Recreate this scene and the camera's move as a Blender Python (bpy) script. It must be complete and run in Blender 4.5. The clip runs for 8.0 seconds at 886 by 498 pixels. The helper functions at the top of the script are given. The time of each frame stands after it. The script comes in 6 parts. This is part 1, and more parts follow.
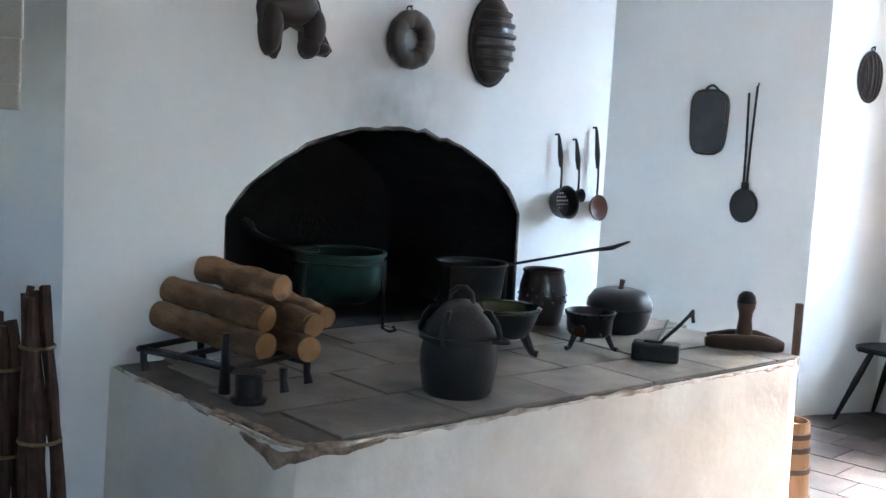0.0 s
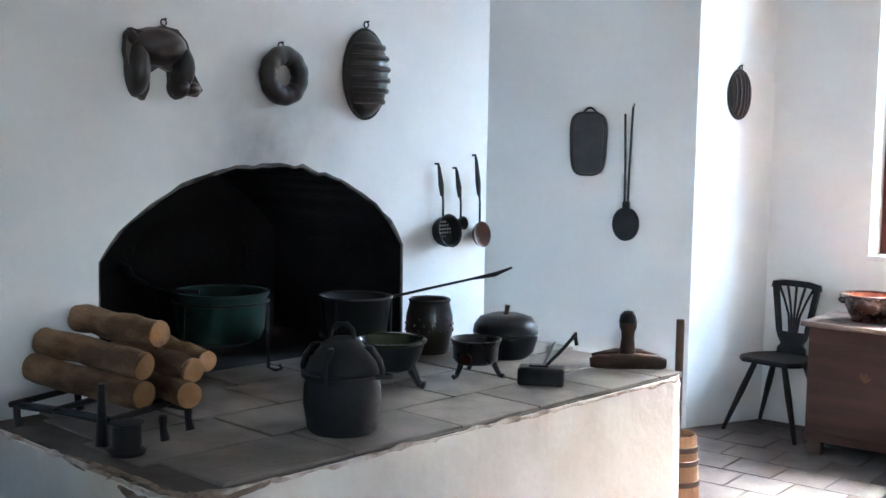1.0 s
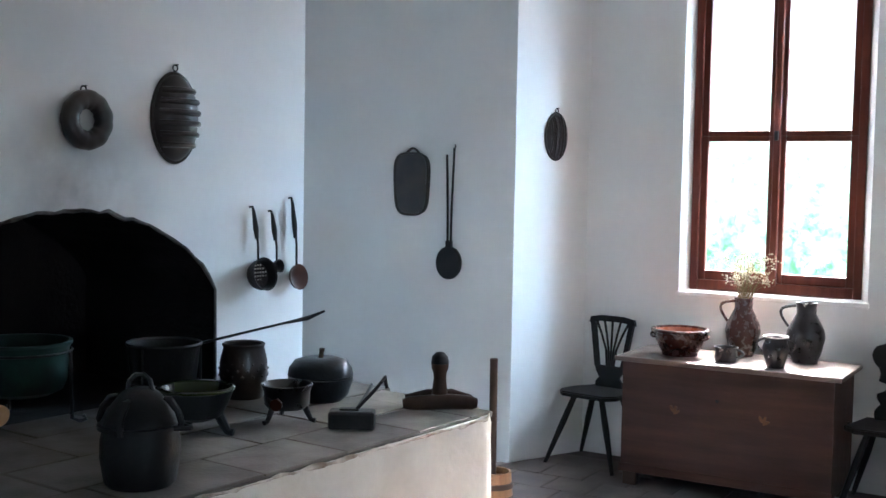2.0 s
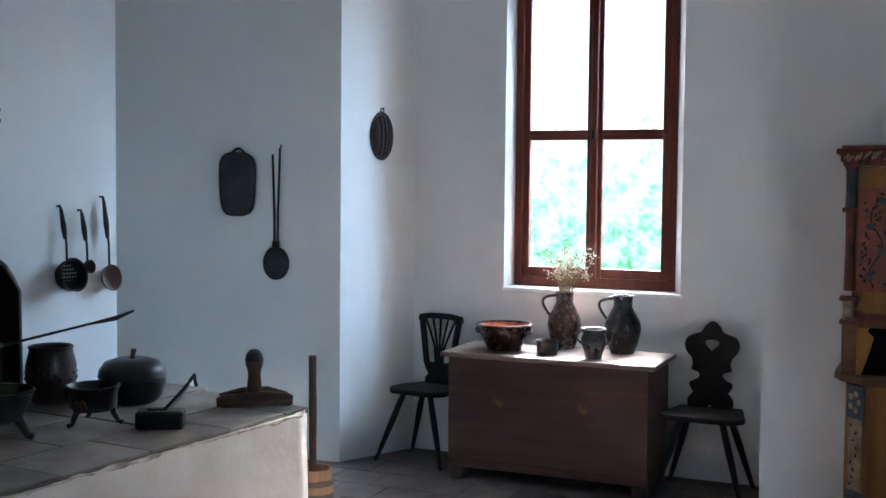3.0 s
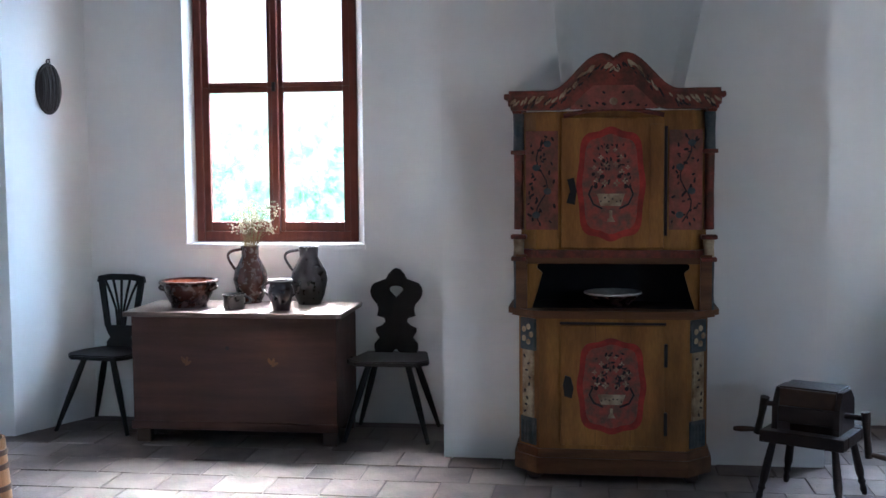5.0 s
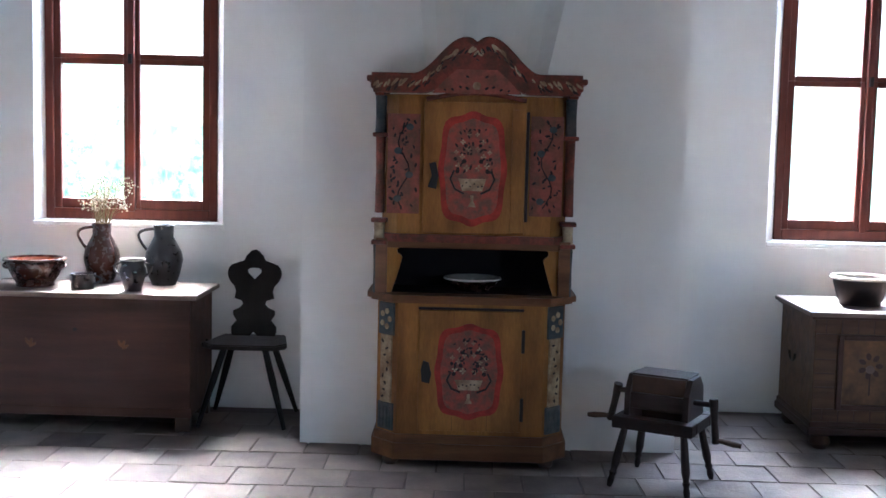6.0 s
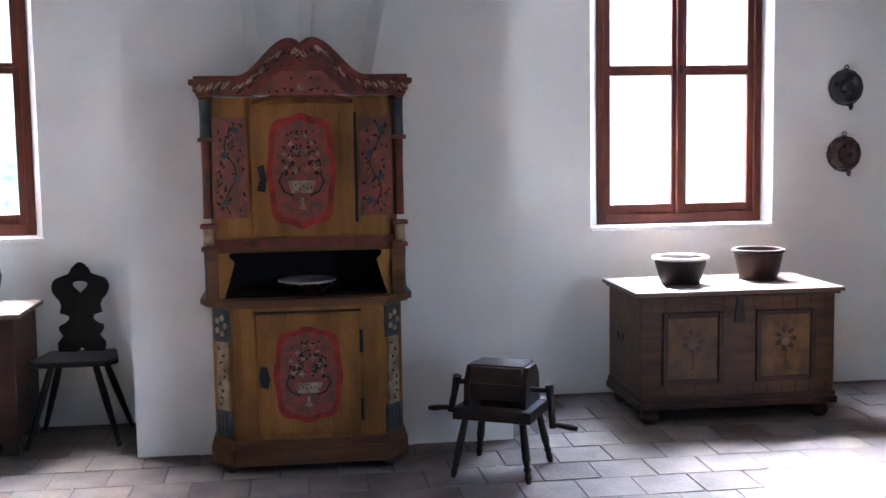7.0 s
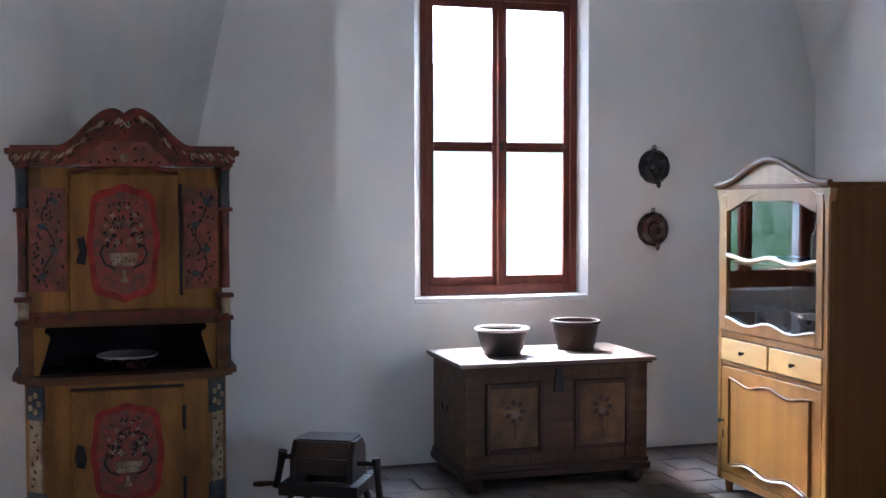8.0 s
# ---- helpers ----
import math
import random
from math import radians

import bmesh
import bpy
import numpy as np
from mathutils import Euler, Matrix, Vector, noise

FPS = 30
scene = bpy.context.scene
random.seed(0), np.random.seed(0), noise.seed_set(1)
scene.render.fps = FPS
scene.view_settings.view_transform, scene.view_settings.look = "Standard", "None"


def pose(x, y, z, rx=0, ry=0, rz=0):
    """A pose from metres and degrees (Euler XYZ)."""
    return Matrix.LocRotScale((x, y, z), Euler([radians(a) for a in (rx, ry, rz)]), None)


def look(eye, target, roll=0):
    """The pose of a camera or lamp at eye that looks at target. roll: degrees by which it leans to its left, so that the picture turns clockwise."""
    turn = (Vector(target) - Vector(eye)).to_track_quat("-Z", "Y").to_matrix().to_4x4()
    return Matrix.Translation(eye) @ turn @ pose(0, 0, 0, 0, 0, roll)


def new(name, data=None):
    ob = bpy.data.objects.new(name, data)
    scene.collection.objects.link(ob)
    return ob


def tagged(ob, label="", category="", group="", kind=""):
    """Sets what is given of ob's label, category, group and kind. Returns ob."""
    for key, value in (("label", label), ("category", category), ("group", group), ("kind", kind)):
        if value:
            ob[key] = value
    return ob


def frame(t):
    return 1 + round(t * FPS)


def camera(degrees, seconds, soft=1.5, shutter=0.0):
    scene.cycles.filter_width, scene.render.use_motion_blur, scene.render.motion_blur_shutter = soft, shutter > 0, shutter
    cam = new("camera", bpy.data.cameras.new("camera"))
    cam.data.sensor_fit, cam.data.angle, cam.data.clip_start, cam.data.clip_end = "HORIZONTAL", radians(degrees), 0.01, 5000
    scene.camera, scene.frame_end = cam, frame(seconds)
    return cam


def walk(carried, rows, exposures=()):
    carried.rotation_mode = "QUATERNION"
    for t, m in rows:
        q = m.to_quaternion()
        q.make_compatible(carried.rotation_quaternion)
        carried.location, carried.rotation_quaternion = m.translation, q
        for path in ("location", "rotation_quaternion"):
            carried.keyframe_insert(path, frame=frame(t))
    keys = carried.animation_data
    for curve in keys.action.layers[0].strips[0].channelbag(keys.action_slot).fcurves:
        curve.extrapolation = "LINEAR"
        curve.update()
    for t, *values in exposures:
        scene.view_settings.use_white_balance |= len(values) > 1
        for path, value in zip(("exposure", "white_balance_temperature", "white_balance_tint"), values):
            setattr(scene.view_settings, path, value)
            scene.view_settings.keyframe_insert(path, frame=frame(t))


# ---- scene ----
cam = camera(43.0, 8.0)
PATH = [
    (0, (0.004, 0.075, 1.765), (-0.015, 2.061, 1.531), 3.2),
    (0.5, (0.035, 0.083, 1.777), (0.076, 2.066, 1.518), 2.1),
    (1, (0.077, 0.078, 1.802), (0.234, 2.063, 1.617), 1.0),
    (1.5, (0.175, 0.072, 1.841), (0.443, 2.049, 1.691), 0.9),
    (2, (0.237, 0.023, 1.859), (0.657, 1.975, 1.735), 1.0),
    (2.2, (0.249, -0.001, 1.885), (0.732, 1.936, 1.765), 1.1),
    (3.3, (0.448, -0.059, 1.782), (1.2, 1.791, 1.671), 0.5),
    (3.5, (0.437, -0.025, 1.774), (1.264, 1.793, 1.654), 0.6),
    (4, (0.43, -0.047, 1.749), (1.416, 1.687, 1.608), -0.1),
    (4.5, (0.403, -0.047, 1.733), (1.483, 1.629, 1.576), 0.0),
    (4.7, (0.418, -0.088, 1.713), (1.517, 1.575, 1.555), -0.1),
    (5.8, (0.518, -0.002, 1.676), (1.823, 1.504, 1.505), 0.3),
    (6, (0.538, -0.049, 1.675), (1.864, 1.437, 1.492), 1.3),
    (6.5, (0.548, -0.021, 1.681), (1.976, 1.363, 1.476), 0.3),
    (7, (0.53, -0.054, 1.718), (2.061, 1.218, 1.52), -0.9),
    (7.5, (0.522, -0.019, 1.761), (2.155, 1.127, 1.618), -0.5),
    (8, (0.471, -0.041, 1.761), (2.193, 0.971, 1.677), -0.1),
]
EXPOSURES = [(0.0, 4.98, 5680, 10), (1.0, 4.9, 5650, 10), (2.0, 4.2, 5560, 10), (3.4, 3.62, 5330, 10), (4.5, 3.78, 5330, 11), (6.5, 4.38, 5420, 15), (7.2, 4.38, 5520, 17), (8.0, 3.9, 5420, 16)]
walk(cam, [(t, look(eye, target, roll)) for t, eye, target, roll in PATH], EXPOSURES)

# ---- light ----
ROOM = pose(0, 0, 0, 0, 0, -43)          # room axes: x along the window wall, y towards it
SUN_WAY = ROOM.to_3x3() @ Vector((0.07, -1.0, -0.77))
world = bpy.data.worlds.new("sky")
scene.world = world
world.use_nodes = True
nodes = world.node_tree.nodes
sky = nodes.new("ShaderNodeTexSky")
sky.sky_type, sky.sun_disc = "NISHITA", False
sky.sun_elevation = math.atan2(-SUN_WAY.z, math.hypot(SUN_WAY.x, SUN_WAY.y))
sky.sun_rotation = math.atan2(-SUN_WAY.x, -SUN_WAY.y)
world.node_tree.links.new(sky.outputs[0], nodes["Background"].inputs[0])
nodes["Background"].inputs[1].default_value = 0.15
sun = new("sun", bpy.data.lights.new("sun", "SUN"))
sun.data.energy, sun.data.angle, sun.data.color = 5.0, radians(0.6), (1.0, 0.94, 0.84)
sun.matrix_world = look((0, 0, 10), Vector((0, 0, 10)) + SUN_WAY)


def window_light(name, eye, target, size, watts, colour):
    """The open sky's light on a window, from above the trees."""
    lamp = new(name, bpy.data.lights.new(name, "AREA"))
    lamp.data.shape, lamp.data.size = "SQUARE", size
    lamp.data.energy, lamp.data.color = watts, colour
    lamp.matrix_world = ROOM @ look(eye, target)
    return lamp


# sky panels outside, above the view through the panes
window_light("sky_light_1", (1.6, 9.9, 4.9), (-2.3, 7.2, 1.8), 4.6, 280, (0.58, 0.81, 1.0))
window_light("sky_light_2", (3.2, 10.0, 4.9), (2.8, 7.4, 1.7), 3.2, 12, (0.66, 0.83, 1.0))

# unseen fill lamp added behind the viewer's right, in an opening in the east wall
side = new("fill_light", bpy.data.lights.new("fill_light", "AREA"))
side.data.shape, side.data.size, side.data.size_y = "RECTANGLE", 0.8, 1.0
side.data.energy, side.data.color = 1.3, (0.80, 0.91, 1.0)
side.matrix_world = ROOM @ look((5.50, -0.2, 1.9), (4.4, 0.25, 1.75))

# ---- materials ----


def mat(name, colour, second=None, rough=0.6, scale=6.0, fine=60.0, bump=0.15, metal=0.0, stretch=(1, 1, 1), coat=0.0, amount=0.5, spread=0.0, speck=0.25, spec=0.22):
    """A surface of two colours mixed by coarse and fine noise, with relief."""
    m = bpy.data.materials.new(name)
    m.use_nodes = True
    nt = m.node_tree
    n, l = nt.nodes, nt.links
    b = n["Principled BSDF"]
    tc = n.new("ShaderNodeTexCoord")
    mp = n.new("ShaderNodeMapping")
    mp.inputs["Scale"].default_value = stretch
    l.new(tc.outputs["Object"], mp.inputs["Vector"])
    big, small = n.new("ShaderNodeTexNoise"), n.new("ShaderNodeTexNoise")
    for tex, s, d in ((big, scale, 5), (small, fine, 4)):
        tex.inputs["Scale"].default_value, tex.inputs["Detail"].default_value = s, d
        l.new(mp.outputs[0], tex.inputs["Vector"])
    mix = n.new("ShaderNodeMix")
    mix.data_type = "RGBA"
    ramp = n.new("ShaderNodeMapRange")
    ramp.inputs["From Min"].default_value, ramp.inputs["From Max"].default_value = 0.5 - amount / 2, 0.5 + amount / 2
    l.new(big.outputs["Fac"], ramp.inputs["Value"])
    l.new(ramp.outputs[0], mix.inputs["Factor"])
    mix.inputs["A"].default_value = (*colour, 1)
    mix.inputs["B"].default_value = (*(second or tuple(c * 0.75 for c in colour)), 1)
    last = mix.outputs["Result"]
    grain = n.new("ShaderNodeMix")
    grain.data_type, grain.blend_type = "RGBA", "MULTIPLY"
    grain.inputs["Factor"].default_value = speck
    l.new(last, grain.inputs["A"])
    l.new(small.outputs["Fac"], grain.inputs["B"])
    gain = n.new("ShaderNodeMix")
    gain.data_type, gain.blend_type = "RGBA", "MULTIPLY"
    gain.inputs["Factor"].default_value = 1.0
    gain.inputs["B"].default_value = (1 + 0.56 * speck,) * 3 + (1,)
    l.new(grain.outputs["Result"], gain.inputs["A"])
    last = gain.outputs["Result"]
    if spread:
        info, hsv, mr = n.new("ShaderNodeObjectInfo"), n.new("ShaderNodeHueSaturation"), n.new("ShaderNodeMapRange")
        mr.inputs["To Min"].default_value, mr.inputs["To Max"].default_value = 1 - spread, 1 + spread
        l.new(info.outputs["Random"], mr.inputs["Value"])
        l.new(mr.outputs[0], hsv.inputs["Value"])
        l.new(last, hsv.inputs["Color"])
        last = hsv.outputs[0]
    l.new(last, b.inputs["Base Color"])
    b.inputs["Metallic"].default_value = metal
    b.inputs["Coat Weight"].default_value = coat
    b.inputs["Specular IOR Level"].default_value = 0.5 if coat else spec
    b.inputs["Coat Roughness"].default_value = 0.12
    rr = n.new("ShaderNodeMapRange")
    rr.inputs["To Min"].default_value, rr.inputs["To Max"].default_value = max(0.03, rough - 0.12), min(1, rough + 0.12)
    l.new(small.outputs["Fac"], rr.inputs["Value"])
    l.new(rr.outputs[0], b.inputs["Roughness"])
    if bump:
        add = n.new("ShaderNodeMath")
        add.operation = "MULTIPLY_ADD"
        add.inputs[1].default_value = 0.35
        l.new(small.outputs["Fac"], add.inputs[0])
        l.new(big.outputs["Fac"], add.inputs[2])
        bp = n.new("ShaderNodeBump")
        bp.inputs["Strength"].default_value, bp.inputs["Distance"].default_value = bump, 0.02
        l.new(add.outputs[0], bp.inputs["Height"])
        l.new(bp.outputs[0], b.inputs["Normal"])
    return m


PLASTER = mat("lime plaster", (0.80, 0.79, 0.76), (0.74, 0.73, 0.71), 0.9, 1.1, 18, 0.10, speck=0.05)
HEARTH_PLASTER = mat("worn hearth plaster", (0.77, 0.73, 0.65), (0.60, 0.54, 0.45), 0.9, 2.6, 30, 0.3, amount=0.5, speck=0.12)
EDGE = mat("broken plaster edge", (0.66, 0.60, 0.50), (0.26, 0.19, 0.14), 0.95, 11, 60, 0.9, amount=0.3)
RUBBLE = mat("broken brown rubble", (0.33, 0.25, 0.18), (0.15, 0.105, 0.075), 0.95, 18, 70, 1.0, amount=0.3)
SMOKED_EDGE = mat("smoke-stained plaster rim", (0.17, 0.158, 0.142), (0.045, 0.04, 0.036), 0.95, 9, 60, 0.8, amount=0.25)
SOOT = mat("soot-blackened masonry", (0.011, 0.010, 0.010), (0.022, 0.019, 0.018), 0.95, 4, 40, 0.8)
SLAB = mat("grey hearth slab", (0.23, 0.20, 0.17), (0.115, 0.098, 0.083), 0.5, 5, 60, 0.3, spread=0.16, amount=0.35, spec=0.4)
CLAY_BED = mat("dusty clay bed", (0.155, 0.134, 0.113), (0.085, 0.072, 0.06), 0.9, 5, 60, 0.5, amount=0.35)
MORTAR = mat("dusty joint mortar", (0.10, 0.086, 0.072), (0.06, 0.051, 0.043), 0.95, 7, 60, 0.5)
TILE = mat("worn clay floor tile", (0.205, 0.165, 0.148), (0.13, 0.112, 0.105), 0.82, 4, 40, 0.4, spread=0.24, amount=0.4, spec=0.05)
TILE_REST = mat("worn clay floor tile, far", (0.2, 0.16, 0.145), (0.13, 0.112, 0.105), 0.82, 3, 40, 0.35, amount=0.35, spec=0.05)
FLOOR_DIRT = mat("dusty floor joint", (0.125, 0.103, 0.094), (0.07, 0.06, 0.056), 0.9, 6, 60, 0.4)
FRAME_WOOD = mat("red-brown window wood", (0.17, 0.045, 0.028), (0.10, 0.028, 0.02), 0.42, 4, 70, 0.15, stretch=(6, 6, 0.6))
DARK_OAK = mat("dark stained oak", (0.075, 0.045, 0.033), (0.035, 0.022, 0.018), 0.5, 5, 60, 0.2, stretch=(0.6, 4, 4))
CHAIR_WOOD = mat("black-brown chair wood", (0.013, 0.009, 0.008), (0.008, 0.006, 0.006), 0.45, 6, 60, 0.15, stretch=(4, 4, 0.8), spec=0.2)
CHEST_BROWN = mat("red-brown chest wood", (0.082, 0.036, 0.024), (0.035, 0.017, 0.013), 0.55, 2.5, 50, 0.25, stretch=(0.5, 5, 5), amount=0.4, speck=0.4)
CHEST_TOP = mat("grey-brown worn chest lid", (0.15, 0.10, 0.075), (0.075, 0.05, 0.038), 0.42, 3, 50, 0.15, stretch=(0.5, 5, 5), spec=0.4)
PINE = mat("ochre painted pine", (0.34, 0.155, 0.036), (0.15, 0.062, 0.017), 0.5, 2.6, 45, 0.2, stretch=(2.6, 2.6, 0.6), amount=0.36, speck=0.45)
PINE_DARK = mat("brown painted pine", (0.17, 0.075, 0.032), (0.075, 0.034, 0.017), 0.5, 3, 45, 0.2, stretch=(0.7, 5, 5), amount=0.4, speck=0.4)
RED = mat("madder red paint", (0.42, 0.042, 0.028), (0.17, 0.024, 0.018), 0.55, 11, 70, 0.15, amount=0.35, speck=0.45)
PINK = mat("faded rose paint", (0.30, 0.085, 0.06), (0.14, 0.066, 0.045), 0.55, 14, 70, 0.15, amount=0.3, speck=0.5)
CREAM = mat("cream paint", (0.42, 0.33, 0.21), (0.20, 0.125, 0.07), 0.55, 16, 70, 0.15, amount=0.3, speck=0.5)
MOTTLED = mat("rubbed rose and grey paint", (0.31, 0.07, 0.05), (0.155, 0.075, 0.055), 0.55, 22, 80, 0.15, amount=0.22, speck=0.5)
WORN_RED = mat("rubbed red-brown paint", (0.21, 0.048, 0.032), (0.085, 0.04, 0.026), 0.55, 16, 80, 0.2, amount=0.28, speck=0.5)
# near-black colour that stands in for the shade inside the cabinet niche
NICHE_SHADE = mat("near-black niche shade", (0.010, 0.008, 0.010), (0.016, 0.012, 0.012), 0.7, 8, 60, 0.1, spec=0.1)
BLUE = mat("slate blue paint", (0.035, 0.05, 0.06), (0.085, 0.085, 0.08), 0.55, 18, 70, 0.1, amount=0.3, speck=0.5)
DARK_PAINT = mat("black-brown paint", (0.03, 0.022, 0.022), None, 0.5, 12, 60, 0.1)
MATTE_GLAZE = mat("worn dark glaze", (0.011, 0.009, 0.008), (0.034, 0.021, 0.014), 0.36, 9, 40, 0.06, coat=0.15, amount=0.35)
IRON = mat("black wrought iron", (0.012, 0.0115, 0.012), (0.024, 0.02, 0.018), 0.48, 12, 80, 0.25, metal=0.1, spec=0.3)
CAST = mat("dull cast iron", (0.014, 0.0135, 0.0145), (0.026, 0.023, 0.022), 0.48, 7, 70, 0.2, metal=0.1, spec=0.22)
VERDIGRIS = mat("green-patinated copper", (0.018, 0.05, 0.039), (0.016, 0.018, 0.017), 0.5, 6, 50, 0.2, metal=0.1, amount=0.3)
COPPER = mat("tarnished brown copper", (0.14, 0.08, 0.06), (0.07, 0.045, 0.04), 0.35, 7, 60, 0.15, metal=0.6)
CERAMIC = mat("dark brown glaze", (0.032, 0.02, 0.014), (0.018, 0.013, 0.012), 0.34, 6, 30, 0.12, coat=0.25)
CERAMIC_RED = mat("red-brown glaze", (0.062, 0.021, 0.013), (0.034, 0.013, 0.009), 0.26, 5, 30, 0.015, coat=0.4, amount=0.5, speck=0.1)
CERAMIC_BLACK = mat("black glaze", (0.008, 0.007, 0.008), (0.015, 0.012, 0.012), 0.3, 6, 30, 0.02, coat=0.3)
ORANGE_GLAZE = mat("orange-brown glaze", (0.26, 0.075, 0.03), (0.17, 0.05, 0.022), 0.28, 6, 30, 0.015, coat=0.4)
GREEN_GLAZE = mat("olive green glaze", (0.036, 0.046, 0.014), (0.022, 0.028, 0.010), 0.2, 7, 30, 0.1, coat=0.6)
GREY_CLAY = mat("dark grey fired clay", (0.028, 0.028, 0.03), (0.016, 0.016, 0.018), 0.34, 6, 60, 0.2, spec=0.4)
# white of the glazed rims, also the painted glint on the cupboard beads
BOWL_GLINT_WHITE = mat("white glaze and painted glint", (0.68, 0.64, 0.58), (0.55, 0.5, 0.44), 0.25, 8, 30, 0.05, coat=0.4)
BOWL_BROWN = mat("dull brown glaze", (0.034, 0.017, 0.012), (0.018, 0.011, 0.009), 0.45, 7, 40, 0.12, spec=0.2)
BOWL_DARK = mat("dull black glaze", (0.011, 0.010, 0.012), (0.02, 0.016, 0.016), 0.45, 7, 40, 0.12, spec=0.2)
LOG_WOOD = mat("peeled log", (0.31, 0.185, 0.10), (0.12, 0.066, 0.036), 0.78, 4, 55, 0.5, stretch=(1, 2.5, 2.5), spread=0.18, amount=0.22, speck=0.55)
LOG_END = mat("sawn log end", (0.33, 0.18, 0.08), (0.24, 0.12, 0.05), 0.8, 14, 60, 0.3, spread=0.15)
BARREL = mat("barrel stave wood", (0.36, 0.20, 0.10), (0.22, 0.12, 0.06), 0.6, 4, 50, 0.2, stretch=(6, 6, 0.6))
HOOP = mat("dark wooden hoop", (0.09, 0.06, 0.045), None, 0.6, 8, 60, 0.2)
MID_WOOD = mat("brown worn wood", (0.082, 0.045, 0.028), (0.04, 0.024, 0.017), 0.5, 7, 60, 0.2)
CROCK_WOOD = mat("grinder wood", (0.042, 0.026, 0.021), (0.022, 0.015, 0.013), 0.45, 5, 60, 0.2, stretch=(0.8, 4, 4))
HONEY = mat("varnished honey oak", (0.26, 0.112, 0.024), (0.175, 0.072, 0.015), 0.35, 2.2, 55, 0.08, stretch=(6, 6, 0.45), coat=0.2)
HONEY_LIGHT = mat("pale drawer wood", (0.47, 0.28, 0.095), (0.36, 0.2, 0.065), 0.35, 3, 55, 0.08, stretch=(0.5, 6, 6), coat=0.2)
# darker tone of HONEY for the sides, top, back and mouldings
HONEY_DARK = mat("darker brown side", (0.125, 0.05, 0.011), (0.08, 0.031, 0.007), 0.55, 2, 55, 0.08, stretch=(6, 6, 0.45), spec=0.15)
BRANCH = mat("dark twig bark", (0.04, 0.022, 0.017), (0.085, 0.045, 0.032), 0.8, 20, 60, 0.5)
LINEN = mat("unbleached linen", (0.55, 0.50, 0.43), (0.48, 0.43, 0.37), 0.9, 5, 120, 0.2)
STALK = mat("dry straw", (0.17, 0.13, 0.065), (0.12, 0.09, 0.04), 0.8, 20, 60, 0)
BLOSSOM = mat("dried cream blossom", (0.42, 0.37, 0.27), (0.3, 0.24, 0.15), 0.8, 20, 60, 0)
CHEST2_WOOD = mat("faded painted chest", (0.098, 0.052, 0.026), (0.042, 0.023, 0.014), 0.5, 4, 50, 0.2, stretch=(0.6, 5, 5), amount=0.4, speck=0.4)
CHEST2_PANEL = mat("ochre chest panel", (0.15, 0.08, 0.034), (0.066, 0.038, 0.02), 0.5, 9, 50, 0.15, amount=0.3, speck=0.45)
CHEST2_DARK = mat("brown chest moulding", (0.06, 0.03, 0.02), (0.03, 0.017, 0.013), 0.5, 6, 50, 0.15)

# lime plaster with the smoke stain that rises from the crown of the arch
CHIMNEY_PLASTER = mat("smoked lime plaster", (0.80, 0.79, 0.76), (0.74, 0.73, 0.71), 0.9, 1.1, 18, 0.10, speck=0.05)
_n, _l = CHIMNEY_PLASTER.node_tree.nodes, CHIMNEY_PLASTER.node_tree.links
_tc, _map = _n.new("ShaderNodeTexCoord"), _n.new("ShaderNodeMapping")
_map.inputs["Location"].default_value, _map.inputs["Scale"].default_value = (3.5 * 1.0, -3.345 * 1.9, -1.80 * 2.4), (1.0, 1.9, 2.4)
_l.new(_tc.outputs["Object"], _map.inputs["Vector"])
_ball, _cloud, _mul, _mixer = _n.new("ShaderNodeTexGradient"), _n.new("ShaderNodeTexNoise"), _n.new("ShaderNodeMath"), _n.new("ShaderNodeMix")
_ball.gradient_type = "SPHERICAL"
_cloud.inputs["Scale"].default_value, _cloud.inputs["Detail"].default_value = 5.0, 6.0
_l.new(_map.outputs[0], _ball.inputs["Vector"])
_l.new(_tc.outputs["Object"], _cloud.inputs["Vector"])
_mul.operation = "MULTIPLY"
_l.new(_ball.outputs["Fac"], _mul.inputs[0])
_l.new(_cloud.outputs["Fac"], _mul.inputs[1])
_mixer.data_type = "RGBA"
_bsdf = _n["Principled BSDF"]
_l.new(_mul.outputs[0], _mixer.inputs["Factor"])
_l.new(_bsdf.inputs["Base Color"].links[0].from_socket, _mixer.inputs["A"])
_mixer.inputs["B"].default_value = (0.07, 0.062, 0.056, 1)
_l.new(_mixer.outputs["Result"], _bsdf.inputs["Base Color"])

GLASS = bpy.data.materials.new("window glass")
GLASS.use_nodes = True
_g = GLASS.node_tree.nodes["Principled BSDF"]
_g.inputs["Transmission Weight"].default_value, _g.inputs["Roughness"].default_value, _g.inputs["IOR"].default_value = 1.0, 0.0, 1.45


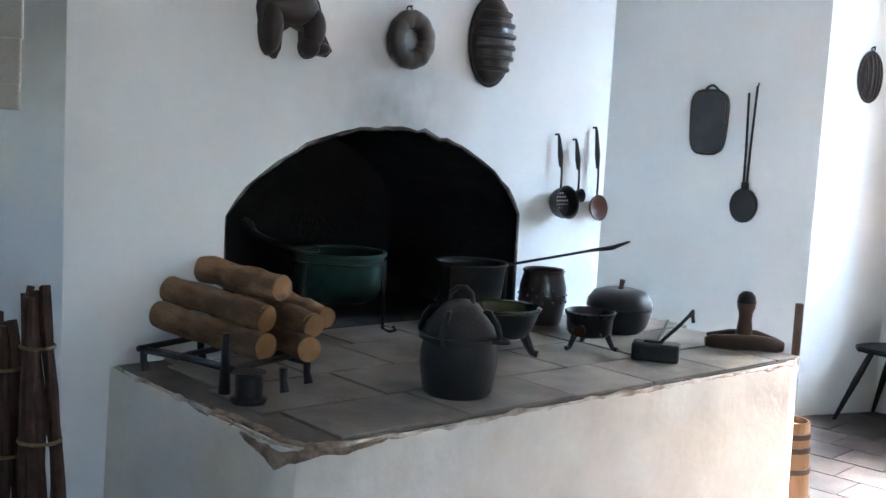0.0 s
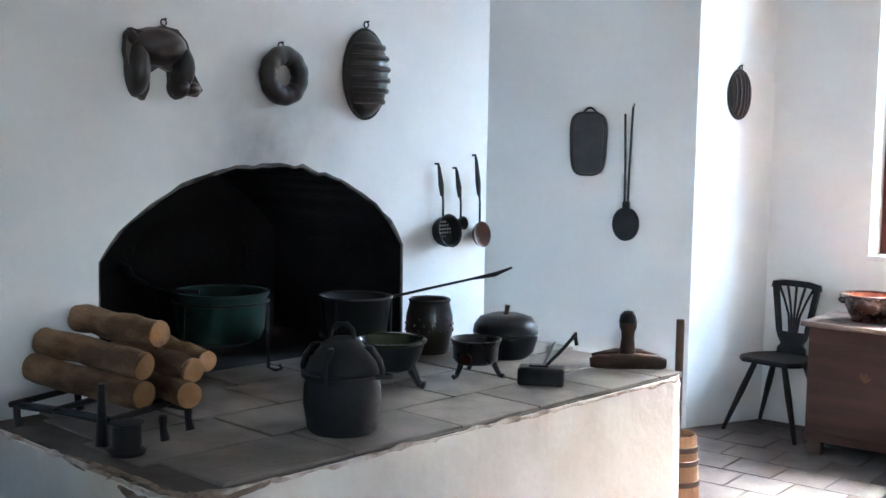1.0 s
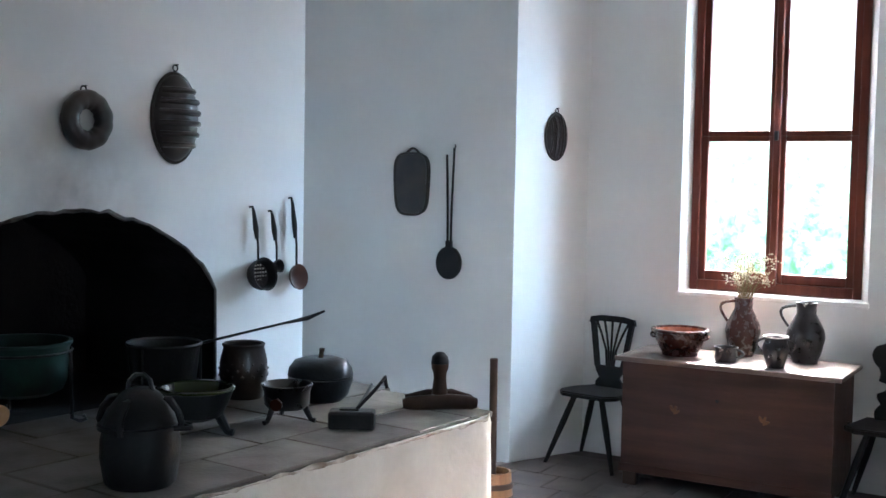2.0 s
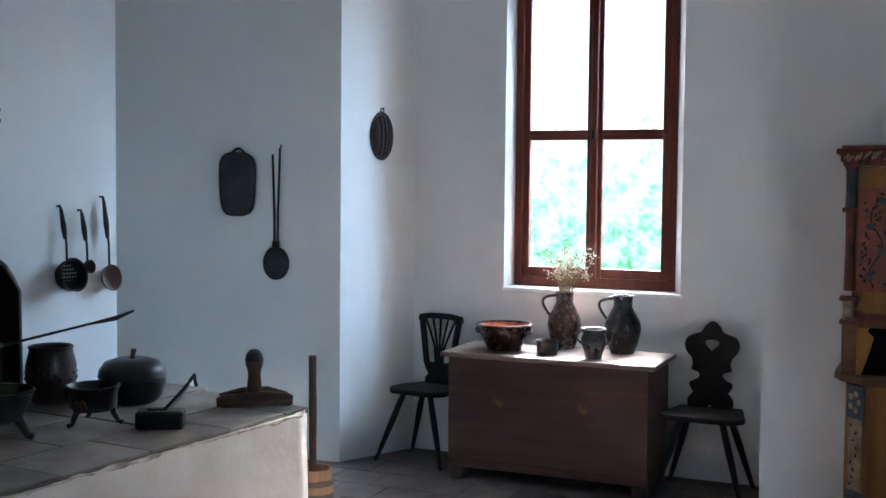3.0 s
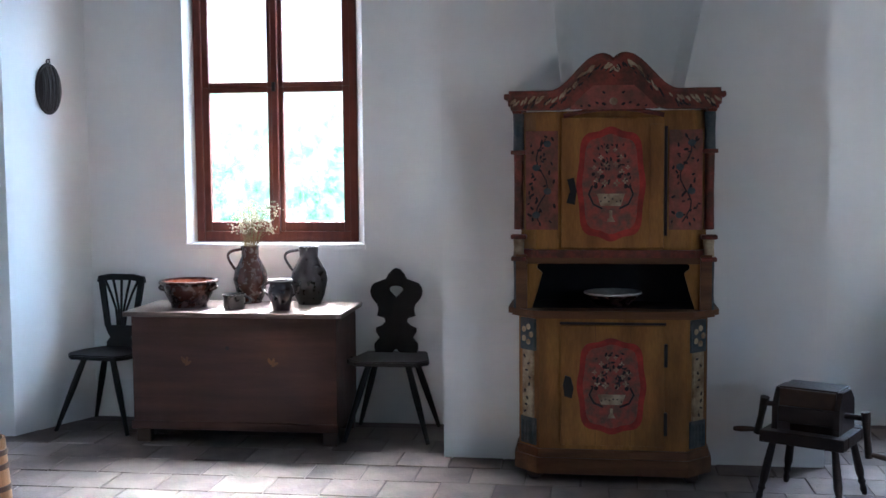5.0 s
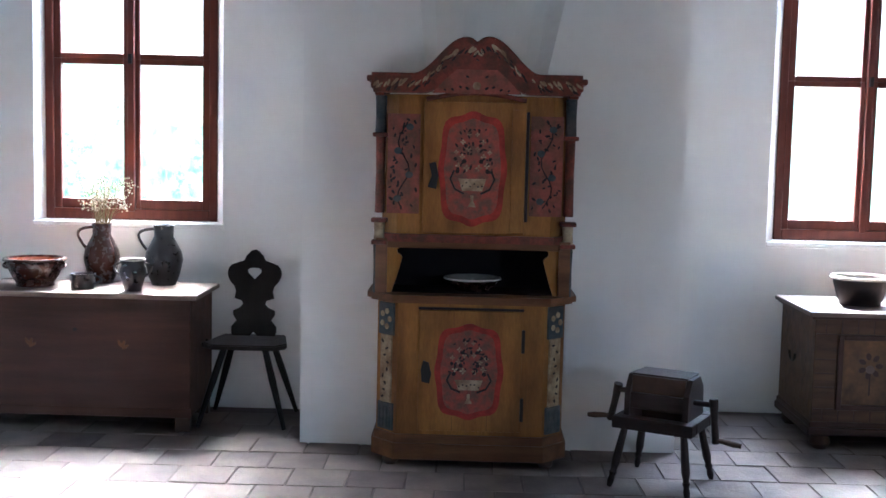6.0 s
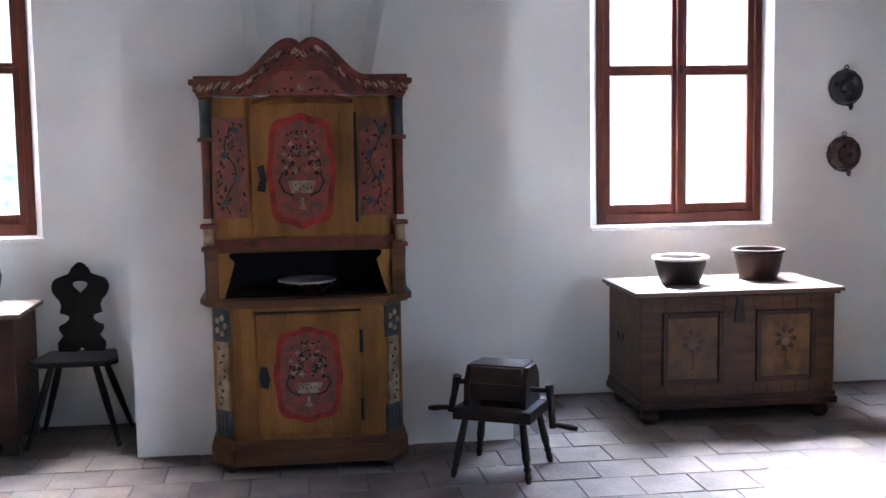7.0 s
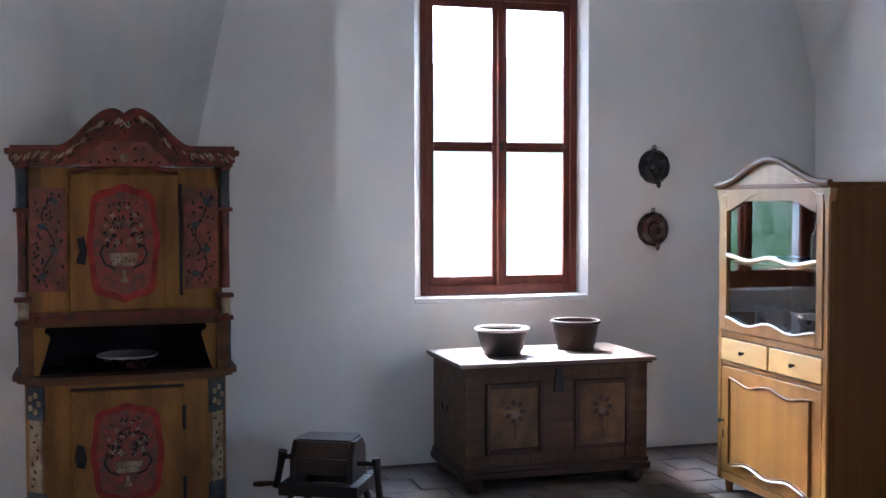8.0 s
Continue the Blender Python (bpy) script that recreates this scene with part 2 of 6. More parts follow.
def glow(name, green, power):
    """Overexposed daylight distance, with foliage where green is given."""
    m = bpy.data.materials.new(name)
    m.use_nodes = True
    n, l = m.node_tree.nodes, m.node_tree.links
    n.remove(n["Principled BSDF"])
    em = n.new("ShaderNodeEmission")
    l.new(em.outputs[0], n["Material Output"].inputs[0])
    tc, tex, ramp = n.new("ShaderNodeTexCoord"), n.new("ShaderNodeTexNoise"), n.new("ShaderNodeValToRGB")
    l.new(tc.outputs["Object"], tex.inputs["Vector"])
    tex.inputs["Scale"].default_value, tex.inputs["Detail"].default_value, tex.inputs["Roughness"].default_value = 3.0, 12, 0.82
    sep, add = n.new("ShaderNodeSeparateXYZ"), n.new("ShaderNodeMath")
    l.new(tc.outputs["Object"], sep.inputs[0])
    add.operation = "MULTIPLY_ADD"
    add.inputs[1].default_value = 0.045
    l.new(sep.outputs["Z"], add.inputs[0])
    l.new(tex.outputs["Fac"], add.inputs[2])
    l.new(add.outputs[0], ramp.inputs[0])
    e = ramp.color_ramp.elements
    e[0].position, e[0].color = 0.46, (*green, 1)
    e[1].position, e[1].color = 0.70, (1.0, 1.0, 1.0, 1)
    mid = ramp.color_ramp.elements.new(0.57)
    mid.color = (0.53, 0.92, 0.62, 1)
    l.new(ramp.outputs[0], em.inputs[0])
    em.inputs[1].default_value = power
    return m


LEAFY = glow("sunlit trees outside", (0.14, 0.38, 0.17), 0.22)
BRIGHT = glow("bright haze outside", (0.95, 0.97, 1.0), 0.2)

# ---- mesh helpers ----


def done(bm, name, material, parent=None, label="", smooth=False, m=None):
    me = bpy.data.meshes.new(name)
    bmesh.ops.recalc_face_normals(bm, faces=bm.faces)
    bm.to_mesh(me)
    bm.free()
    for one in material if isinstance(material, (list, tuple)) else (material,):
        me.materials.append(one)
    if smooth:
        me.shade_smooth()
        me.set_sharp_from_angle(angle=radians(42))
    ob = new(name, me)
    if parent:
        ob.parent = parent
    if m is not None:
        ob.matrix_basis = m
    if label:
        ob["label"] = label
    return ob


def part(name, bm, material, parent, label="", smooth=False, m=None):
    return done(bm, name, material, parent, label, smooth, m)


# the chimney stands a few degrees out of square with the room
CHIMNEY_TURN = pose(-3.5, 3.4, 0) @ pose(0, 0, 0, 0, 0, -3.4) @ pose(3.5, -3.4, 0)


def structure(name, bm, material, label, category, smooth=False, m=ROOM):
    return tagged(done(bm, name, material, None, "", smooth, m), label, category, "", "structure")


def thing(name, x, y, z, turn, label, category, group=""):
    ob = new(name)
    ob.empty_display_size = 0.1
    ob.matrix_basis = ROOM @ pose(x, y, z, 0, 0, turn)
    return tagged(ob, label, category, group)


def box(bm, x0, x1, y0, y1, z0, z1, bevel=0.0, m=None):
    made = bmesh.ops.create_cube(bm, size=1)["verts"]
    bmesh.ops.scale(bm, vec=(x1 - x0, y1 - y0, z1 - z0), verts=made)
    bmesh.ops.translate(bm, vec=((x0 + x1) / 2, (y0 + y1) / 2, (z0 + z1) / 2), verts=made)
    if m is not None:
        bmesh.ops.transform(bm, matrix=m, verts=made)
    if bevel:
        edges = list({e for v in made for e in v.link_edges})
        bmesh.ops.bevel(bm, geom=edges, offset=bevel, segments=2, profile=0.5, affect="EDGES")
    return bm


def slab(*args, **kw):
    return box(bmesh.new(), *args, **kw)


def prism(bm, outline, y0, y1, m=None):
    """An outline in x and z, from y0 to y1."""
    sides = [[bm.verts.new((x, y, z)) for x, z in outline] for y in (y0, y1)]
    n = len(outline)
    bm.faces.new(sides[0])
    bm.faces.new(sides[1][::-1])
    for i in range(n):
        bm.faces.new((sides[0][i], sides[1][i], sides[1][(i + 1) % n], sides[0][(i + 1) % n]))
    if m is not None:
        bmesh.ops.transform(bm, matrix=m, verts=sides[0] + sides[1])
    return bm


def column(bm, plan, z0, z1, m=None, taper=1.0):
    """A plan in x and y, from z0 to z1."""
    sides = [[bm.verts.new((x * k, y * k, z)) for x, y in plan] for z, k in ((z0, 1.0), (z1, taper))]
    n = len(plan)
    bm.faces.new(sides[0][::-1])
    bm.faces.new(sides[1])
    for i in range(n):
        bm.faces.new((sides[0][i], sides[0][(i + 1) % n], sides[1][(i + 1) % n], sides[1][i]))
    if m is not None:
        bmesh.ops.transform(bm, matrix=m, verts=sides[0] + sides[1])
    return bm


def lathe(bm, profile, seg=40, m=None, squash=1.0, wobble=0.0, lobes=0):
    """A profile of radius and height turned about z; a radius of 0 closes it."""
    rings, every = [], []
    for r, z in profile:
        if r <= 0:
            ring = [bm.verts.new((0, 0, z))]
        else:
            ring = []
            for i in range(seg):
                a = 2 * math.pi * i / seg
                k = r * (1 + wobble * math.cos(lobes * a))
                ring.append(bm.verts.new((k * math.cos(a), k * squash * math.sin(a), z)))
        rings.append(ring)
        every += ring
    for lo, hi in zip(rings, rings[1:]):
        for i in range(seg):
            j = (i + 1) % seg
            if len(lo) == 1 and len(hi) == 1:
                break
            if len(lo) == 1:
                bm.faces.new((lo[0], hi[j], hi[i]))
            elif len(hi) == 1:
                bm.faces.new((lo[i], lo[j], hi[0]))
            else:
                bm.faces.new((lo[i], lo[j], hi[j], hi[i]))
    if m is not None:
        bmesh.ops.transform(bm, matrix=m, verts=every)
    return bm


def tube(bm, points, radii, seg=10, flat=1.0):
    """A round bar along points; radii: one, or one a point."""
    pts = [Vector(p) for p in points]
    rad = radii if isinstance(radii, (list, tuple)) else [radii] * len(pts)
    rings = []
    side = None
    for i, p in enumerate(pts):
        way = (pts[min(i + 1, len(pts) - 1)] - pts[max(i - 1, 0)]).normalized()
        if side is None:
            side = way.orthogonal().normalized()
        side = (side - way * side.dot(way)).normalized()
        up = way.cross(side)
        rings.append([bm.verts.new(p + rad[i] * (math.cos(2 * math.pi * k / seg) * side + flat * math.sin(2 * math.pi * k / seg) * up)) for k in range(seg)])
    for lo, hi in zip(rings, rings[1:]):
        for k in range(seg):
            bm.faces.new((lo[k], lo[(k + 1) % seg], hi[(k + 1) % seg], hi[k]))
    bm.faces.new(rings[0][::-1])
    bm.faces.new(rings[-1])
    return bm


def arc(p, q, bulge, n=8):
    """Points from p to q, bowed by the vector bulge."""
    p, q, bulge = Vector(p), Vector(q), Vector(bulge)
    return [p.lerp(q, i / n) + bulge * math.sin(math.pi * i / n) for i in range(n + 1)]


def rough_up(bm, amount, scale):
    for v in bm.verts:
        v.co += noise.noise_vector(v.co * scale) * amount
    return bm


# ---- the room ----
TOP = 3.9
CHIM = -3.5                                # face of the chimney breast


def grid_wall(bm, x0, y0, x1, y1, z0, z1, step=0.25, wave=0.008):
    """An upright sheet of old, slightly uneven plaster."""
    long = math.hypot(x1 - x0, y1 - y0)
    nu, nv = max(1, round(long / step)), max(1, round((z1 - z0) / step))
    nx, ny = (y1 - y0) / long, -(x1 - x0) / long
    if z0 == 0:
        z0 = -0.1
    rows = []
    for j in range(nv + 1):
        row = []
        for i in range(nu + 1):
            u, v = i / nu, j / nv
            p = Vector((x0 + (x1 - x0) * u, y0 + (y1 - y0) * u, z0 + (z1 - z0) * v))
            w = wave * noise.noise(p * 1.7) if 0 < i < nu and 0 < j < nv else 0
            row.append(bm.verts.new((p.x + nx * w, p.y + ny * w, p.z)))
        rows.append(row)
    for a, b in zip(rows, rows[1:]):
        for i in range(nu):
            bm.faces.new((a[i], a[i + 1], b[i + 1], b[i]))
    return bm


def window_wall(bm, x0, x1, y, back, w0, w1, z0, z1, splay):
    """A wall with a window opening that narrows from the room side to w0, w1, z0, z1 at the frame."""
    a0, a1, b0, b1 = w0 - splay, w1 + splay, z0 - 0.012, z1 + splay
    grid_wall(bm, x0, y, a0, y, 0, TOP)
    grid_wall(bm, a1, y, x1, y, 0, TOP)
    grid_wall(bm, a0, y, a1, y, 0, b0)
    grid_wall(bm, a0, y, a1, y, b1, TOP)
    near = [bm.verts.new(p) for p in ((a0, y, b0), (a1, y, b0), (a1, y, b1), (a0, y, b1))]
    mid = [bm.verts.new(p) for p in ((w0, y + 0.07, z0), (w1, y + 0.07, z0), (w1, y + 0.07, z1), (w0, y + 0.07, z1))]
    far = [bm.verts.new((v.co.x, back, v.co.z)) for v in mid]
    for one, two in ((near, mid), (mid, far)):
        for i in range(4):
            bm.faces.new((one[i], one[(i + 1) % 4], two[(i + 1) % 4], two[i]))
    # outer skin
    for p, q, r, s in ((x0, w0, 0, TOP), (w1, x1, 0, TOP), (w0, w1, 0, z0), (w0, w1, z1, TOP)):
        bm.faces.new([bm.verts.new(c) for c in ((p, back, r), (q, back, r), (q, back, s), (p, back, s))])
    return bm


structure("wall_window_1", window_wall(bmesh.new(), -3.02, -0.3, 7.30, 7.65, -2.238, -1.154, 1.166, 3.19, 0.05), PLASTER, "white lime-plastered wall round a tall window", "wall")
structure("wall_window_2", window_wall(bmesh.new(), 1.4, 5.6, 7.55, 7.9, 2.393, 3.531, 1.122, 3.184, 0.06), PLASTER, "white lime-plastered wall round a tall window", "wall")
bm = bmesh.new()
grid_wall(bm, -0.487, 6.49, 1.60, 6.49, 0, 1.85)
# above the cabinet a shallow hollow runs up the pier, widening as its depth dies out
rows = []
for i in range(25):
    t = i / 24
    z = 1.85 + (TOP - 1.85) * t
    x0, x1, deep = 0.20 - 0.205 * t, 0.79 + 0.43 * t, 0.26 * (1 - t) ** 1.2
    row = [bm.verts.new((x, 6.49, z)) for x in (-0.487, -0.15)]
    row += [bm.verts.new((x0 + (x1 - x0) * k / 10, 6.49 + deep * math.sin(math.pi * k / 10) ** 0.7, z)) for k in range(11)]
    row += [bm.verts.new((x, 6.49, z)) for x in (1.35, 1.60)]
    rows.append(row)
for a, b in zip(rows, rows[1:]):
    for k in range(len(a) - 1):
        bm.faces.new((a[k], a[k + 1], b[k + 1], b[k]))
bm.faces.new(rows[0][2:13])
grid_wall(bm, -0.487, 7.4, -0.487, 6.49, 0, TOP)
grid_wall(bm, 1.60, 6.49, 1.66, 7.65, 0, TOP)
structure("wall_pier", bm, PLASTER, "white plastered pier between the two windows", "wall")
bm = bmesh.new()
grid_wall(bm, -3.198, 6.69, -2.925, 7.36, 0, TOP)
structure("wall_reveal", bm, PLASTER, "white plastered splayed side of the window bay", "wall")
bm = bmesh.new()
grid_wall(bm, -5.6, 6.50, -3.198, 6.69, 0, TOP)
grid_wall(bm, -5.6, 4.6, -5.6, 6.50, 0, TOP)
structure("wall_west", bm, PLASTER, "white plastered wall beside the chimney", "wall")
# east wall, out of view; its opening is added only for the fill lamp
bm = bmesh.new()
for p, q, r, t in ((7.7, 0.25, 0, TOP), (-0.65, -3.0, 0, TOP), (0.25, -0.65, 0, 1.35), (0.25, -0.65, 2.45, TOP)):
    grid_wall(bm, 5.42, p, 5.42, q, r, t, 0.5)
structure("wall_east", bm, PLASTER, "plain white plastered wall with an added opening for the fill lamp", "wall")
bm = bmesh.new()
for p, q, r, t in ((-3.0, 0.1, 0, TOP), (0.35, 2.6, 0, TOP), (0.1, 0.35, 0, 1.4), (0.1, 0.35, 2.0, TOP)):
    grid_wall(bm, -4.6, p, -4.6, q, r, t)
structure("wall_alcove", bm, PLASTER, "white plastered alcove wall with a narrow window opening", "wall")
bm = bmesh.new()
grid_wall(bm, 5.42, -3.0, -4.6, -3.0, 0, TOP, 0.6)
structure("wall_back", bm, PLASTER, "plain white plastered wall", "wall")
bm = slab(-6.0, 5.7, -3.3, 8.1, TOP, TOP + 0.2)
structure("ceiling", bm, PLASTER, "plain white plastered ceiling", "ceiling")


def vault_web(corner, one, two, peak, n=14):
    """A curved plaster web that springs from a corner and spreads up to the ceiling."""
    corner, one, two, peak = (Vector(p) for p in (corner, one, two, peak))
    bm = bmesh.new()
    rows = []
    for i in range(n + 1):
        t = i / n
        a = corner.lerp(one, t) + Vector((0, 0, 0.35 * math.sin(math.pi * t)))
        b = corner.lerp(two, t) + Vector((0, 0, 0.35 * math.sin(math.pi * t)))
        c = corner.lerp(peak, t) + Vector((0, 0, 0.55 * math.sin(math.pi * t)))
        rows.append([bm.verts.new(p) for p in (a, a.lerp(c, 0.5) + Vector((0, 0, 0.10 * t)), c, c.lerp(b, 0.5) + Vector((0, 0, 0.10 * t)), b)])
    for p, q in zip(rows, rows[1:]):
        for k in range(4):
            bm.faces.new((p[k], p[k + 1], q[k + 1], q[k]))
    return bm


structure("vault_1", vault_web((5.41, 7.54, 2.58), (5.41, 5.9, 4.0), (4.75, 7.54, 4.0), (4.95, 6.9, 4.0)), PLASTER, "white plastered vault springing from the corner", "vault")
structure("vault_2", vault_web((5.41, 6.75, 2.85), (5.41, 5.6, 4.0), (5.41, 6.6, 4.0), (4.5, 6.0, 4.0)), PLASTER, "white plastered vault springing from the wall", "vault")
bm = slab(-6.0, 5.7, -3.3, 8.1, -0.2, -0.0045)
floor = structure("floor", bm, FLOOR_DIRT, "worn floor of grey and reddish clay tiles", "floor")


def arch_top(y):
    """Height of the ragged fireplace arch over the room's y."""
    u = (y - 3.345) / 0.815
    return 1.31 + 0.395 * max(0.0, 1 - abs(u) ** 2) ** 0.72 + 0.012 * noise.noise(Vector((y * 14, 0, 3)))


def chimney():
    bm = bmesh.new()
    y0, y1, a0, a1 = 1.91, 4.765, 2.545, 4.155
    grid_wall(bm, CHIM, a0, CHIM, y0, 0, TOP)
    grid_wall(bm, CHIM, y1, CHIM, a1, 0, TOP)
    n = 72
    ys = [a0 + (a1 - a0) * i / n for i in range(n + 1)]
    fine = [arch_top(y) for y in ys]
    for i in range(n):
        ya, yb, za, zb2 = ys[i], ys[i + 1], fine[i], fine[i + 1]
        bm.faces.new([bm.verts.new(c) for c in ((CHIM, ya, za), (CHIM, yb, zb2), (CHIM, yb, TOP), (CHIM, ya, TOP))])
    # side of the breast towards the window bay, and towards the alcove
    grid_wall(bm, CHIM - 2.3, y1 - 0.02, CHIM, y1, 0, TOP)
    grid_wall(bm, CHIM, y0, CHIM - 1.2, y0, 0, TOP)
    bmesh.ops.remove_doubles(bm, verts=bm.verts, dist=0.0005)
    structure("chimney_breast", bm, CHIMNEY_PLASTER, "white plastered chimney breast above the fireplace arch", "chimney", m=ROOM @ CHIMNEY_TURN)
    # blackened soffit and chamber
    bm = bmesh.new()
    for i in range(n):
        ya, yb, za, zc = ys[i], ys[i + 1], fine[i], fine[i + 1]
        bm.faces.new([bm.verts.new(c) for c in ((CHIM, ya, za), (CHIM, yb, zc), (CHIM - 0.95, yb, zc), (CHIM - 0.95, ya, za))])
    for y in (a0, a1):
        bm.faces.new([bm.verts.new(c) for c in ((CHIM, y, 0.3), (CHIM, y, arch_top(y)), (CHIM - 0.95, y, arch_top(y)), (CHIM - 0.95, y, 0.3))])
    bm.faces.new([bm.verts.new(c) for c in ((CHIM - 0.95, a0, 0.3), (CHIM - 0.95, a1, 0.3), (CHIM - 0.95, a1, 2), (CHIM - 0.95, a0, 2))])
    structure("firebox", bm, SOOT, "soot-blackened fireplace chamber", "fireplace", m=ROOM @ CHIMNEY_TURN)
    # ragged rim of thick paint round the arch
    bm = bmesh.new()
    pts = [(CHIM, a0, 0.86)] + [(CHIM, y, arch_top(y)) for y in ys[::2]] + [(CHIM, a1, 0.86)]
    rim = [(p[0] - 0.004, p[1] + 0.006 * noise.noise(Vector(p) * 9), p[2] + 0.008 * noise.noise(Vector(p) * 13)) for p in pts]
    tube(bm, rim, [0.009 + 0.006 * noise.noise(Vector(p) * 21) for p in rim], 6)
    structure("arch_rim", bm, SMOKED_EDGE, "chipped plaster rim of the fireplace arch", "trim", True, ROOM @ CHIMNEY_TURN)


chimney()

# window frames


def window(name, x0, x1, z0, z1, y, transom, label):
    w = tagged(new(name), label, "window", "", "structure")
    w.matrix_basis = ROOM @ pose(x0, y, z0)
    wide, high, tz = x1 - x0, z1 - z0, transom - z0
    fw, sash = 0.052, 0.045
    bm = bmesh.new()
    box(bm, 0, fw, -0.03, 0.05, 0, high, 0.006)
    box(bm, wide - fw, wide, -0.03, 0.05, 0, high, 0.006)
    box(bm, fw, wide - fw, -0.028, 0.05, 0, fw + 0.015, 0.006)
    box(bm, fw, wide - fw, -0.028, 0.05, high - fw, high, 0.006)
    part("window_frame", bm, FRAME_WOOD, w)
    mid = wide / 2
    bm = bmesh.new()
    box(bm, mid - 0.0225, mid + 0.0225, -0.04, 0.04, fw, high - fw, 0.008)
    part("mullion", bm, FRAME_WOOD, w)
    for a, b in ((fw, mid - 0.0225), (mid + 0.0225, wide - fw)):
        for lo, hi in ((fw + 0.015, tz), (tz, high - fw)):
            bm = bmesh.new()
            p, q = (a + sash, b - 0.03) if a < mid - 0.1 else (a + 0.03, b - sash)
            box(bm, a, p, -0.015, 0.03, lo, hi, 0.006)
            box(bm, q, b, -0.015, 0.03, lo, hi, 0.006)
            lower, upper = (0.062, 0.034) if lo < tz - 0.1 and hi <= tz else (0.034, 0.05)
            box(bm, p, q, -0.013, 0.03, lo, lo + lower, 0.006)
            box(bm, p, q, -0.013, 0.03, hi - upper, hi, 0.006)
            s = part("sash", bm, FRAME_WOOD, w)
            pane = part("pane", slab(p - 0.004, q + 0.004, 0.006, 0.010, lo + lower - 0.004, hi - upper + 0.004), GLASS, s, "clear glass")
            pane.visible_shadow = False
    part("window_sill", slab(-0.06, wide + 0.06, -0.10, -0.032, -0.045, -0.012, 0.006), PLASTER, w, "white plastered sill")
    # latch on the mullion
    bm = slab(mid - 0.012, mid + 0.012, -0.058, -0.04, tz - 0.03, tz + 0.03, 0.004)
    part("latch", bm, IRON, w, "small dark latch")
    return w


window("window_1", -2.238, -1.154, 1.166, 3.19, 7.39, 2.168, "tall red-brown wooden window with four panes and trees outside")
window("window_2", 2.393, 3.531, 1.122, 3.184, 7.64, 2.137, "tall red-brown wooden window with four bright panes")


def backdrop(name, x0, x1, y, z0, z1, material, label):
    bm = bmesh.new()
    bm.faces.new([bm.verts.new(c) for c in ((x0, y, z0), (x1, y, z0), (x1, y, z1), (x0, y, z1))])
    structure(name, bm, material, label, "backdrop")


backdrop("backdrop_1", -12.5, 0.9, 18.0, -6, 6.4, LEAFY, "sunlit green trees far outside the window")
backdrop("backdrop_2", 1.0, 18.0, 18.0, -6, 6.4, BRIGHT, "bright hazy distance outside the window")

# ---- hearth ----
HZ = 0.83
HEARTH = [(-2.49, 1.985), (-2.425, 2.01), (-2.37, 2.17), (-2.155, 4.44), (-2.19, 4.55), (-2.30, 4.62), (-3.42, 4.79), (-3.62, 2.09)]


